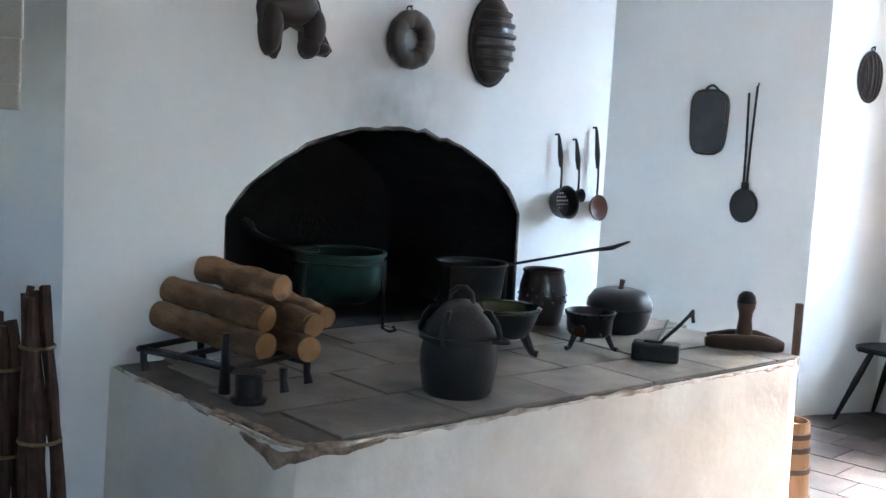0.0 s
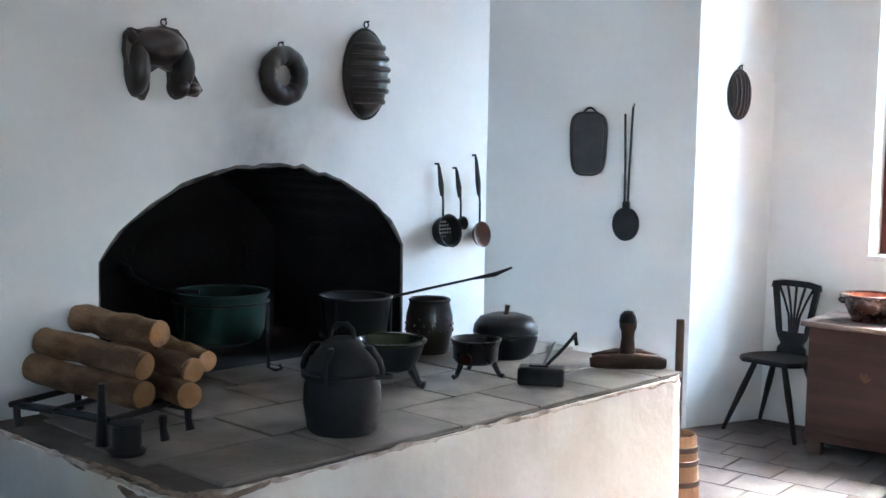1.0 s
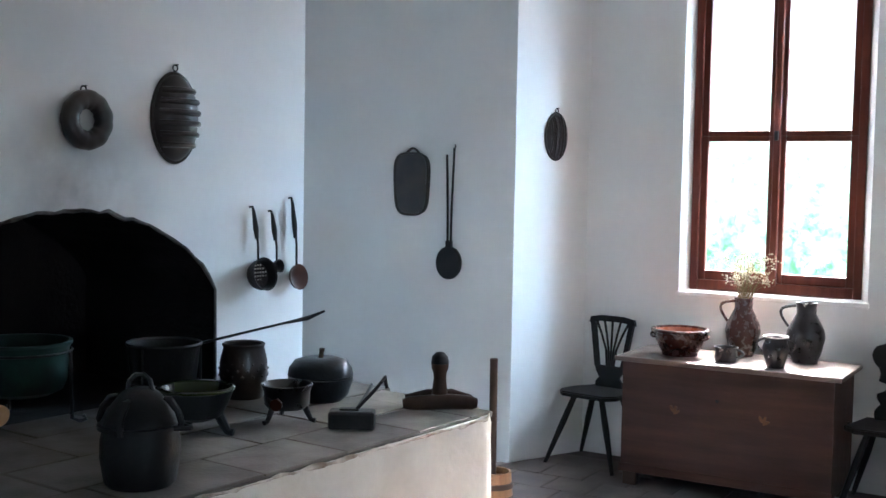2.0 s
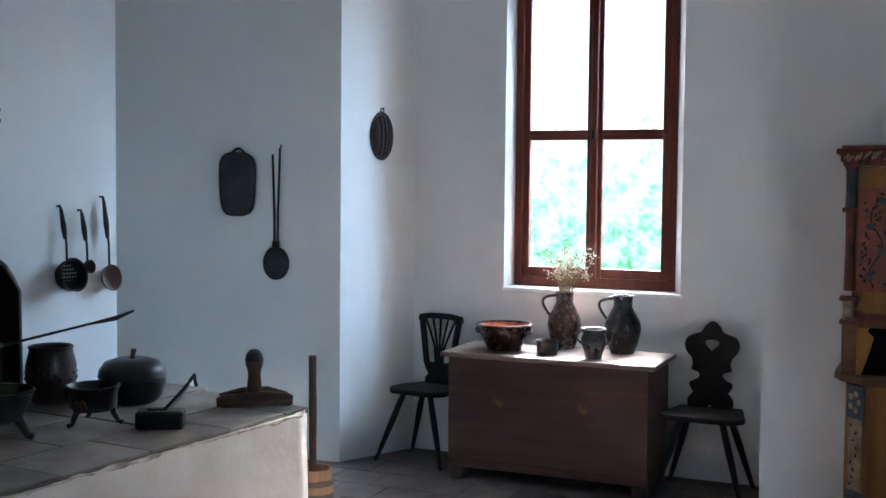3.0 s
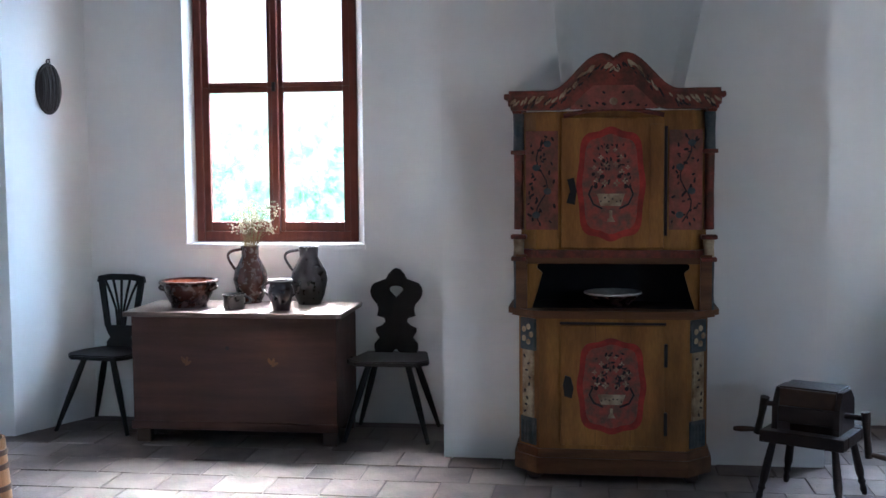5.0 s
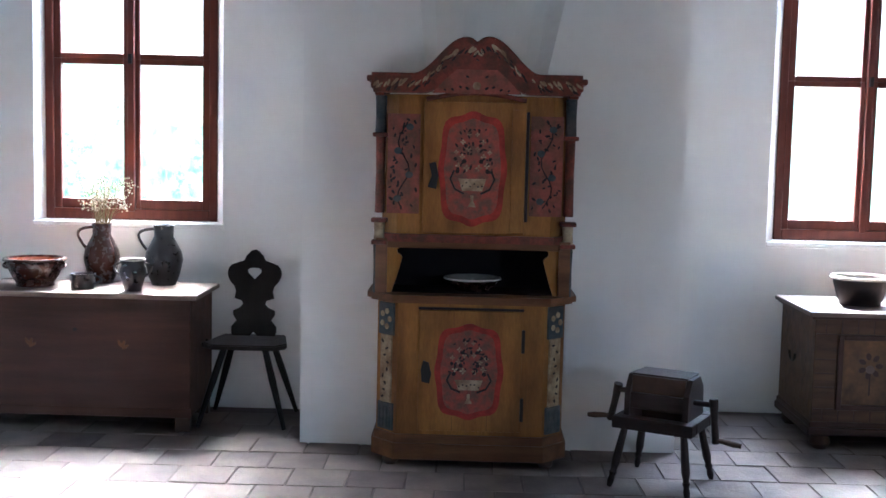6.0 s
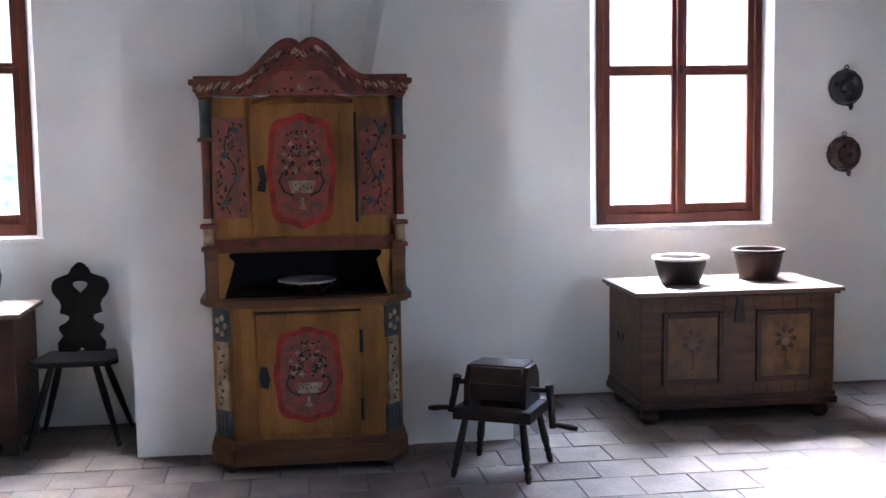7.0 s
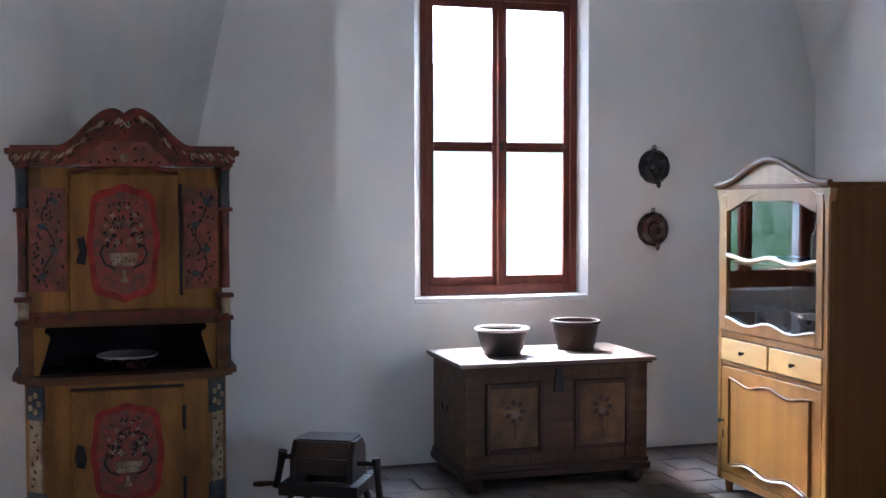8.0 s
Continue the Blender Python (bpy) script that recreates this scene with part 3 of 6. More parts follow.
def hearth():
    base = tagged(new("hearth"), "waist-high white plastered brick hearth with slab top", "hearth")
    base.matrix_basis = ROOM
    outline = []
    n = len(HEARTH)
    for i in range(n):
        p, q = Vector(HEARTH[i]), Vector(HEARTH[(i + 1) % n])
        steps = max(1, int((q - p).length / 0.028))
        outline += [p.lerp(q, k / steps) for k in range(steps)]
    mid = Vector((-2.85, 3.3))
    bm = bmesh.new()
    rings = []
    for z, out in ((0.0, 0.03), (0.25, 0.015), (0.5, 0.008), (0.70, 0.0), (HZ - 0.045, 0.0), (HZ - 0.014, -0.012)):
        ring = []
        for p in outline:
            way = (p - mid).normalized()
            k = out + 0.008 * noise.noise(Vector((p.x * 3, p.y * 3, z * 4)))
            if z > 0.7:
                k += 0.014 * noise.noise(Vector((p.x * 9, p.y * 9, z * 20))) + 0.008 * noise.noise(Vector((p.x * 31, p.y * 31, z * 20)))
            ring.append(bm.verts.new((p.x + way.x * k, p.y + way.y * k, z)))
        rings.append(ring)
    m = len(outline)
    for a, b in zip(rings, rings[1:]):
        for i in range(m):
            bm.faces.new((a[i], a[(i + 1) % m], b[(i + 1) % m], b[i]))
    bm.faces.new(rings[-1])
    part("hearth_body", bm, HEARTH_PLASTER, base, "", True)
    # chipped lip along the free edges
    bm = bmesh.new()
    lip = [p for p in outline if p.x > -3.42 - 0.06 * (4.8 - p.y)]
    lip.sort(key=lambda p: math.atan2(p.y - mid.y, p.x - mid.x))
    pts = []
    for p in lip:
        way = (mid - p).normalized() * (0.014 + 0.012 * noise.noise(Vector((p.x * 9, p.y * 9, 1))))
        pts.append((p.x + way.x, p.y + way.y, HZ - 0.013 + 0.009 * noise.noise(Vector((p.x * 12, p.y * 12, 5)))))
    tube(bm, pts, [max(0.004, 0.007 + 0.010 * noise.noise(Vector(p) * 17)) for p in pts], 8)
    part("chipped_edge", bm, EDGE, base, "chipped plaster edge", True)
    # broken corner with bare brown mortar under the lost plaster
    trail = [(-3.02, 2.055), (-2.90, 2.043), (-2.78, 2.03), (-2.68, 2.018), (-2.58, 2.004), (-2.49, 1.987), (-2.425, 2.012), (-2.39, 2.10), (-2.368, 2.19), (-2.355, 2.32)]
    fine_trail = [Vector(p).lerp(Vector(q), k / 6) for p, q in zip(trail, trail[1:]) for k in range(6)]
    bm = bmesh.new()
    rows = []
    for i, p in enumerate(fine_trail):
        f = math.sin(math.pi * i / (len(fine_trail) - 1)) ** 0.8
        way = (p - mid).normalized()
        drop = f * (0.050 + 0.034 * noise.noise(Vector((p.x * 11, p.y * 11, 2)))) + 0.008
        row = []
        for out, z in ((-0.050 * f - 0.005, HZ - 0.004), (-0.018 * f, HZ - 0.006 - 0.010 * f), (0.010, HZ - 0.35 * drop - 0.006), (0.013, HZ - 0.72 * drop), (0.004, HZ - drop - 0.006)):
            k = out + 0.007 * noise.noise(Vector((p.x * 23, p.y * 23, z * 31)))
            row.append(bm.verts.new((p.x + way.x * k, p.y + way.y * k, z + 0.004 * noise.noise(Vector((p.x * 29, p.y * 29, z * 17))))))
        rows.append(row)
    for a, b in zip(rows, rows[1:]):
        for k in range(4):
            bm.faces.new((a[k], b[k], b[k + 1], a[k + 1]))
    part("broken_corner", bm, RUBBLE, base, "bare brown mortar where plaster broke off", True)
    rng = random.Random(12)
    for k in range(7):
        bm = bmesh.new()
        bmesh.ops.create_icosphere(bm, subdivisions=2, radius=1.0)
        size = rng.uniform(0.014, 0.028)
        f = k / 6
        m = pose(-2.74 + 0.33 * f + rng.uniform(-0.012, 0.004), 2.03 + 0.02 * f * f + rng.uniform(-0.004, 0.012), HZ - 0.016, rng.uniform(-12, 12), rng.uniform(-12, 12), rng.uniform(0, 180))
        bmesh.ops.transform(bm, matrix=m @ Matrix.Diagonal((size * 1.3, size, size * 0.5, 1.0)), verts=bm.verts)
        part("rubble", rough_up(bm, 0.014, 26), RUBBLE, base, "broken brown rubble")
    # joint bed and slabs
    part("joint_bed", column(bmesh.new(), [(-2.50, 2.02), (-2.44, 2.05), (-2.395, 2.2), (-2.195, 4.46), (-3.42, 4.76), (-3.60, 2.12)], HZ - 0.03, HZ - 0.010), CLAY_BED, base)
    part("fire_floor", slab(CHIM - 0.94, CHIM + 0.03, 2.56, 4.20, HZ - 0.05, HZ - 0.006), SOOT, base, "sooty fireplace floor")
    rng = random.Random(4)
    askew = pose(-2.16, 4.44, 0) @ pose(0, 0, 0, 0, 0, -5.2) @ pose(2.16, -4.44, 0)
    rows = [-3.56, -3.26, -2.89, -2.54, -2.205]
    for r, (xa, xb) in enumerate(zip(rows, rows[1:])):
        y = (2.18, 2.14, 2.09, 2.15)[r]
        end = 4.74 - max(0, xa + 3.49) * 0.17
        while y < end - 0.05:
            step = min(rng.uniform(0.34, 0.52), end - y)
            if end - y - step < 0.15:
                step = end - y
            bm = slab(xa + 0.004, xb - 0.004, y + 0.004, y + step - 0.004, HZ - 0.03, HZ + rng.uniform(-0.003, 0.002), 0.004)
            part("slab", bm, SLAB, base, m=askew)
            y += step
    return base


hearth()

# ---- painted cabinet ----


def oval(rx, rz, lobes, depth, n=72):
    """A rounded, stepped medallion outline."""
    out = []
    for i in range(n):
        a = 2 * math.pi * i / n
        c, s = math.cos(a), math.sin(a)
        k = (abs(c) ** 3.2 + abs(s) ** 3.2) ** (-1 / 3.2) * (1 + depth * math.cos(lobes * a))
        out.append((rx * k * c, rz * k * s))
    return out


def disc(r, n=10, squash=1.0):
    return [(r * math.cos(2 * math.pi * i / n), r * squash * math.sin(2 * math.pi * i / n)) for i in range(n)]


def shift(outline, x, z, turn=0.0):
    c, s = math.cos(turn), math.sin(turn)
    return [(x + c * u - s * v, z + s * u + c * v) for u, v in outline]


def medallion(parent, x, z, y, rx, rz, seed):
    """A painted flower basket in a lobed red frame."""
    rng = random.Random(seed)
    m = part("medallion", prism(bmesh.new(), shift(oval(rx, rz, 8, 0.035), x, z), y - 0.004, y), RED, parent, "red lobed painted frame")
    part("medallion_field", prism(bmesh.new(), shift(oval(rx * 0.83, rz * 0.875, 8, 0.03), x, z), y - 0.006, y - 0.003), MOTTLED, m, "faded rose painted field")
    bm = bmesh.new()
    bw, bz = rx * 0.42, z - rz * 0.28
    prism(bm, [(x - bw * 0.72, bz - rz * 0.11), (x + bw * 0.72, bz - rz * 0.11), (x + bw, bz + rz * 0.11), (x - bw, bz + rz * 0.11)], y - 0.0085, y - 0.005)
    prism(bm, [(x - 0.022, z - rz * 0.68), (x + 0.022, z - rz * 0.68), (x + 0.008, z - rz * 0.58), (x + 0.008, z - rz * 0.47), (x - 0.008, z - rz * 0.47), (x - 0.008, z - rz * 0.58)], y - 0.0085, y - 0.005)
    for sx in (-1, 1):
        for r, fx, fz in ((0.013, 0.18, 0.02), (0.012, 0.42, 0.06), (0.011, 0.32, 0.22), (0.010, 0.14, 0.36), (0.009, 0.50, 0.30), (0.010, 0.30, 0.48), (0.008, 0.12, 0.62)):
            for q in range(4):
                prism(bm, shift(disc(r * 0.62, 7, 0.7), x + sx * rx * fx + r * 0.8 * math.cos(q * 1.57), z + rz * fz + r * 0.8 * math.sin(q * 1.57), q * 1.57), y - 0.0085, y - 0.005)
    tagged(part("basket", bm, CREAM, m, "cream painted basket and blossoms"), kind="stuff")
    bm = bmesh.new()
    for k in range(6):
        prism(bm, shift(disc(0.0045, 6), x - bw * 0.7 + k * bw * 0.28, bz + rng.uniform(-0.012, 0.012)), y - 0.010, y - 0.007)
    for sx in (-1, 1):
        for fx, fz, r in ((0.25, 0.14, 0.012), (0.52, 0.18, 0.010), (0.22, 0.42, 0.010), (0.45, -0.04, 0.012)):
            prism(bm, shift(disc(r, 7), x + sx * rx * fx, z + rz * fz), y - 0.010, y - 0.007)
        pts = [(x + sx * rx * 0.55, y - 0.007, z - rz * 0.02), (x + sx * rx * 0.66, y - 0.007, z - rz * 0.18), (x + sx * rx * 0.52, y - 0.007, z - rz * 0.36), (x + sx * rx * 0.25, y - 0.007, z - rz * 0.44)]
        tube(bm, pts, 0.006, 5)
    for k in range(46):
        u, v = rng.uniform(-0.60, 0.60), rng.uniform(-0.05, 0.72)
        prism(bm, shift(disc(rng.uniform(0.006, 0.013), 6, 0.5), x + rx * u * (1 - 0.4 * max(0, v)), z + rz * v, rng.uniform(0, 3)), y - 0.0095, y - 0.0055)
    part("leaves", bm, DARK_PAINT, m, "dark painted leaves and dots")
    return m


def sprig_panel(parent, x, z0, z1, wide, y, seed):
    rng = random.Random(seed)
    p = part("side_panel", prism(bmesh.new(), [(x - wide / 2, z0), (x + wide / 2, z0), (x + wide / 2, z1), (x - wide / 2, z1)], y - 0.004, y + 0.002), PINK, parent, "rose panel with painted sprigs")
    bm = bmesh.new()
    tube(bm, [(x + 0.03 * math.sin(k * 0.8 + seed), y - 0.005, z0 + 0.04 + k * (z1 - z0 - 0.08) / 12) for k in range(13)], 0.0035, 5)
    for k in range(40):
        prism(bm, shift(disc(rng.uniform(0.009, 0.015), 6, 0.5), x + rng.uniform(-0.42, 0.42) * wide, z0 + 0.03 + (z1 - z0 - 0.06) * k / 39, rng.uniform(0, 3)), y - 0.008, y - 0.003)
    part("leaves", bm, DARK_PAINT, p, "dark painted leaves")
    bm = bmesh.new()
    for k in range(4):
        prism(bm, shift(disc(0.021, 9, 0.85), x + (0.03 if k % 2 else -0.03), z0 + (z1 - z0) * (0.15 + 0.24 * k)), y - 0.0095, y - 0.004)
    part("blossoms", bm, BLUE, p, "slate blue painted blossoms")
    return p


def painted_cabinet(x, y):
    c = thing("painted_cabinet", x, y, 0, 0, "tall ochre folk-painted cabinet with red medallions against the pier", "cabinet")

    def plan(half, cant, front, back):
        return [(-half, back), (-half, front + cant), (-half + cant, front), (half - cant, front), (half, front + cant), (half, back)]

    # foot and plinth
    bm = column(bmesh.new(), plan(0.53, 0.13, -0.005, 0.40), 0.045, 0.13)
    part("plinth", bm, PINE_DARK, c, "brown moulded plinth")
    for sx in (-1, 1):
        for fy in (0.08, 0.34):
            part("foot", lathe(bmesh.new(), [(0, 0), (0.03, 0), (0.045, 0.02), (0.04, 0.047), (0, 0.047)], 16, pose(sx * 0.42, fy, 0)), DARK_OAK, c, "", True)
    bm = column(bmesh.new(), plan(0.505, 0.115, 0.02, 0.40), 0.12, 0.875)
    part("lower_body", bm, PINE, c)
    bm = column(bmesh.new(), plan(0.515, 0.12, 0.008, 0.40), 0.13, 0.175)
    part("base_moulding", bm, PINE_DARK, c)
    # lower door
    d = part("lower_door", slab(-0.275, 0.275, 0.004, 0.03, 0.20, 0.835, 0.004), PINE, c, "ochre plank door")
    for sx in (-0.09, 0.095):
        part("plank_joint", slab(sx - 0.001, sx + 0.001, 0.0025, 0.006, 0.205, 0.83), PINE_DARK, d)
    medallion(d, -0.005, 0.515, 0.004, 0.178, 0.245, 3)
    part("door_gap", slab(-0.28, 0.28, 0.012, 0.021, 0.836, 0.848), DARK_PAINT, c)
    part("lock_plate", prism(bmesh.new(), [(-0.255, 0.46), (-0.215, 0.45), (-0.205, 0.50), (-0.22, 0.56), (-0.25, 0.57), (-0.262, 0.52)], -0.006, 0.006), IRON, d, "black iron lock plate")
    for hz in (0.32, 0.68):
        part("hinge", slab(0.27, 0.288, -0.004, 0.02, hz - 0.06, hz + 0.06, 0.003), IRON, d, "black iron hinge")
    # canted pilasters
    for sx in (-1, 1):
        turn = pose(sx * 0.4475, 0.0775, 0, 0, 0, sx * 45)
        for z0, z1, material, lab, wide in ((0.185, 0.33, BLUE, "slate blue painted pilaster foot", 0.12), (0.33, 0.69, CREAM, "cream painted pilaster", 0.085), (0.69, 0.86, BLUE, "slate blue painted capital", 0.12)):
            p = part("pilaster", slab(-wide / 2, wide / 2, -0.012, 0.01, z0, z1, 0.004), material, c, lab, m=turn)
            bm = bmesh.new()
            rng = random.Random(int(z0 * 100) + sx)
            if material is CREAM:
                for k in range(9):
                    prism(bm, shift(disc(0.011, 6, 0.5), rng.uniform(-0.022, 0.022), z0 + 0.03 + 0.037 * k, rng.uniform(0, 3)), -0.016, -0.011)
                part("leaves", bm, DARK_PAINT, p, "dark painted leaves")
            elif z0 < 0.3:
                for k in range(4):
                    box(bm, -0.05 + k * 0.028, -0.034 + k * 0.028, -0.018, -0.010, z0 + 0.01, z1 - 0.02, 0.003)
                tagged(part("fluting", bm, BLUE, p), kind="stuff")
            else:
                for k in range(5):
                    prism(bm, shift(disc(0.016, 8), 0.032 * math.cos(k * 1.257), 0.775 + 0.042 * math.sin(k * 1.257)), -0.016, -0.011)
                part("leaves", bm, CREAM, p, "pale painted petals")
    # worktop
    bm = column(bmesh.new(), plan(0.56, 0.145, -0.05, 0.40), 0.885, 0.915)
    column(bm, plan(0.54, 0.135, -0.03, 0.40), 0.872, 0.885)
    part("worktop", bm, PINE_DARK, c, "worn brown moulded worktop")
    # inner faces are coloured near-black to darken the recess like deep shade
    # open niche
    for sx in (-1, 1):
        part("niche_side", slab(sx * 0.515 if sx < 0 else 0.455, -0.455 if sx < 0 else 0.515, 0.03, 0.40, 0.915, 1.20), PINE_DARK, c)
        part("niche_lining", slab(-0.004, 0.004, 0.09, 0.37, 0.92, 1.16, m=pose(sx * 0.450, 0, 0)), NICHE_SHADE, c, "niche lining with its shade put into the colour")
        out = [(0.475, 0.915), (0.43, 0.915), (0.402, 1.00), (0.378, 1.085), (0.374, 1.10), (0.384, 1.112), (0.400, 1.122), (0.403, 1.138), (0.392, 1.150), (0.475, 1.150)]
        part("bracket", prism(bmesh.new(), [(sx * u, v) for u, v in out], 0.05, 0.075), PINE, c, "shaped ochre bracket")
        for z0, z1, material, lab in ((0.915, 1.165, BLUE, "slate blue painted corner post"), (1.19, 1.28, CREAM, "cream painted block"), (1.33, 1.74, WORN_RED, "red painted column"), (1.74, 1.93, BLUE, "slate blue painted capital")):
            r = 0.03 if material is not WORN_RED else 0.026
            part("corner_column", lathe(bmesh.new(), [(0, z0), (r, z0), (r * 0.9, (z0 + z1) / 2), (r, z1), (0, z1)], 14, pose(sx * 0.50, 0.06, 0)), material, c, lab, True)
        for z0, half in ((1.165, 0.04), (1.28, 0.042), (1.72, 0.04)):
            part("collar", slab(sx * 0.50 - half, sx * 0.50 + half, 0.02, 0.10, z0, z0 + 0.022, 0.005), WORN_RED, c, "red moulded collar")
    part("niche_back", slab(-0.455, 0.455, 0.37, 0.40, 0.915, 1.20), NICHE_SHADE, c, "niche back with its shade put into the colour")
    part("niche_floor", slab(-0.455, 0.455, 0.06, 0.37, 0.916, 0.919), NICHE_SHADE, c, "niche floor with its shade put into the colour")
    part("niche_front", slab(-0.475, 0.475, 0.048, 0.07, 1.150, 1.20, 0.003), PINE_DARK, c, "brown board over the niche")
    part("niche_head", slab(-0.46, 0.46, 0.055, 0.40, 1.16, 1.20), NICHE_SHADE, c)
    # upper body
    bm = column(bmesh.new(), plan(0.49, 0.085, 0.03, 0.40), 1.20, 1.94)
    part("upper_body", bm, PINE, c)
    part("rail", column(bmesh.new(), plan(0.525, 0.10, 0.005, 0.40), 1.185, 1.225), WORN_RED, c, "red painted rail")
    d = part("upper_door", slab(-0.27, 0.265, 0.008, 0.04, 1.235, 1.905, 0.004), PINE, c, "ochre plank door")
    part("plank", slab(0.19, 0.262, 0.002, 0.012, 1.24, 1.87, 0.003), PINE, d)
    medallion(d, -0.012, 1.565, 0.008, 0.175, 0.285, 8)
    part("lock_plate", prism(bmesh.new(), [(-0.245, 1.47), (-0.2, 1.46), (-0.19, 1.53), (-0.205, 1.60), (-0.24, 1.59), (-0.225, 1.53)], -0.004, 0.01), IRON, d, "black iron lock plate")
    part("hinge", slab(0.264, 0.28, 0.0, 0.03, 1.30, 1.86, 0.003), DARK_PAINT, d, "dark hinge gap")
    for sx in (-1, 1):
        sprig_panel(c, sx * 0.375, 1.33, 1.84, 0.17, 0.028, 11 + sx)
    # cornice with the swan-neck pediment
    n = 48
    top, under = [], []
    for i in range(-n, n + 1):
        u = i / n
        ax = abs(u)
        rise = 0.0 if ax > 0.62 else 0.5 + 0.5 * math.cos(math.pi * max(0.0, ax - 0.10) / 0.52)
        z = 2.02 + 0.185 * rise ** 1.1
        if ax < 0.10:
            z -= 0.036 * (1 - ax / 0.10) ** 1.8
        top.append((0.545 * u, z))
        under.append((0.535 * u, (1.945 if ax > 0.55 else 1.945 + 0.105 * (0.5 + 0.5 * math.cos(math.pi * ax / 0.55)))))
    bm = prism(bmesh.new(), top + under[::-1], -0.03, 0.05)
    part("pediment", bm, WORN_RED, c, "red and cream painted curved pediment")
    field = [(-0.232, 1.946), (0.232, 1.946), (0.16, 2.018), (0.105, 2.066), (-0.105, 2.066), (-0.16, 2.018)]
    f = part("pediment_field", prism(bmesh.new(), field, -0.036, -0.028), PINK, c, "rose painted pediment field")
    bm = bmesh.new()
    for sx in (-1, 1):
        for u, v, r in ((0.05, 1.972, 0.012), (0.085, 1.978, 0.010), (0.125, 1.965, 0.010), (0.165, 1.962, 0.008), (0.05, 2.03, 0.010)):
            prism(bm, shift(disc(r, 7, 0.6), sx * u, v, sx * 0.5), -0.039, -0.035)
    part("leaves", bm, DARK_PAINT, f, "dark painted leaves")
    bm = prism(bmesh.new(), shift(disc(0.022, 10, 0.9), 0, 1.985), -0.041, -0.035)
    part("blossom", bm, CREAM, f, "cream painted blossom")
    cap = [(p[0], -0.02, p[1] + 0.004) for p in top]
    part("pediment_cap", tube(bmesh.new(), cap, 0.016, 8, 1.6), WORN_RED, c, "", True)
    rng = random.Random(2)
    light, dark = bmesh.new(), bmesh.new()
    for i in range(-n + 1, n):
        x, z = top[i + n]
        lean = (0.9 if i < 0 else -0.9) + rng.uniform(-0.35, 0.35)
        for bm, off, long in ((light, rng.uniform(0.012, 0.042), rng.uniform(0.012, 0.026)), (dark, rng.uniform(0.022, 0.060), rng.uniform(0.010, 0.020))):
            if rng.random() < 0.62:
                prism(bm, shift(disc(long, 7, 0.32), x + rng.uniform(-0.005, 0.005), z - off, lean), -0.0335, -0.028)
    tagged(part("scrollwork", light, CREAM, c, "cream painted strokes"), kind="stuff")
    tagged(part("shading", dark, DARK_PAINT, c, "dark painted strokes"), kind="stuff")
    tube_arch = [(-0.26 + 0.52 * i / 14, -0.002, 1.915 + 0.035 * math.sin(math.pi * i / 14)) for i in range(15)]
    part("door_arch", tube(bmesh.new(), tube_arch, 0.012, 7), WORN_RED, c, "rubbed red moulded arch over the door", True)
    for sx in (-1, 1):
        bm = slab(sx * 0.572 if sx < 0 else 0.48, -0.48 if sx < 0 else 0.572, -0.03, 0.40, 2.0, 2.03, 0.008)
        box(bm, sx * 0.552 if sx < 0 else 0.48, -0.48 if sx < 0 else 0.552, -0.01, 0.40, 1.965, 2.002, 0.008)
        box(bm, sx * 0.53 if sx < 0 else 0.48, -0.48 if sx < 0 else 0.53, 0.0, 0.40, 1.93, 1.967, 0.006)
        part("cornice", bm, WORN_RED, c, "red moulded cornice")
    return c


painted_cabinet(0.454, 6.06).scale = (0.972, 1, 0.996)

pl = thing("plate", 0.456, 6.25, 0.916, 0, "deep earthenware plate with pale rim in the cabinet niche", "plate")
part("body", lathe(bmesh.new(), [(0, 0), (0.085, 0), (0.10, 0.015), (0.145, 0.055), (0.15, 0.062), (0.142, 0.063), (0.09, 0.022), (0, 0.014)], 40), CERAMIC_RED, pl, "", True)
part("glaze", lathe(bmesh.new(), [(0.146, 0.058), (0.154, 0.063), (0.152, 0.070), (0.140, 0.067), (0.10, 0.040), (0, 0.034)], 40), BOWL_GLINT_WHITE, pl, "pale glazed inside", True)

# ---- chests ----


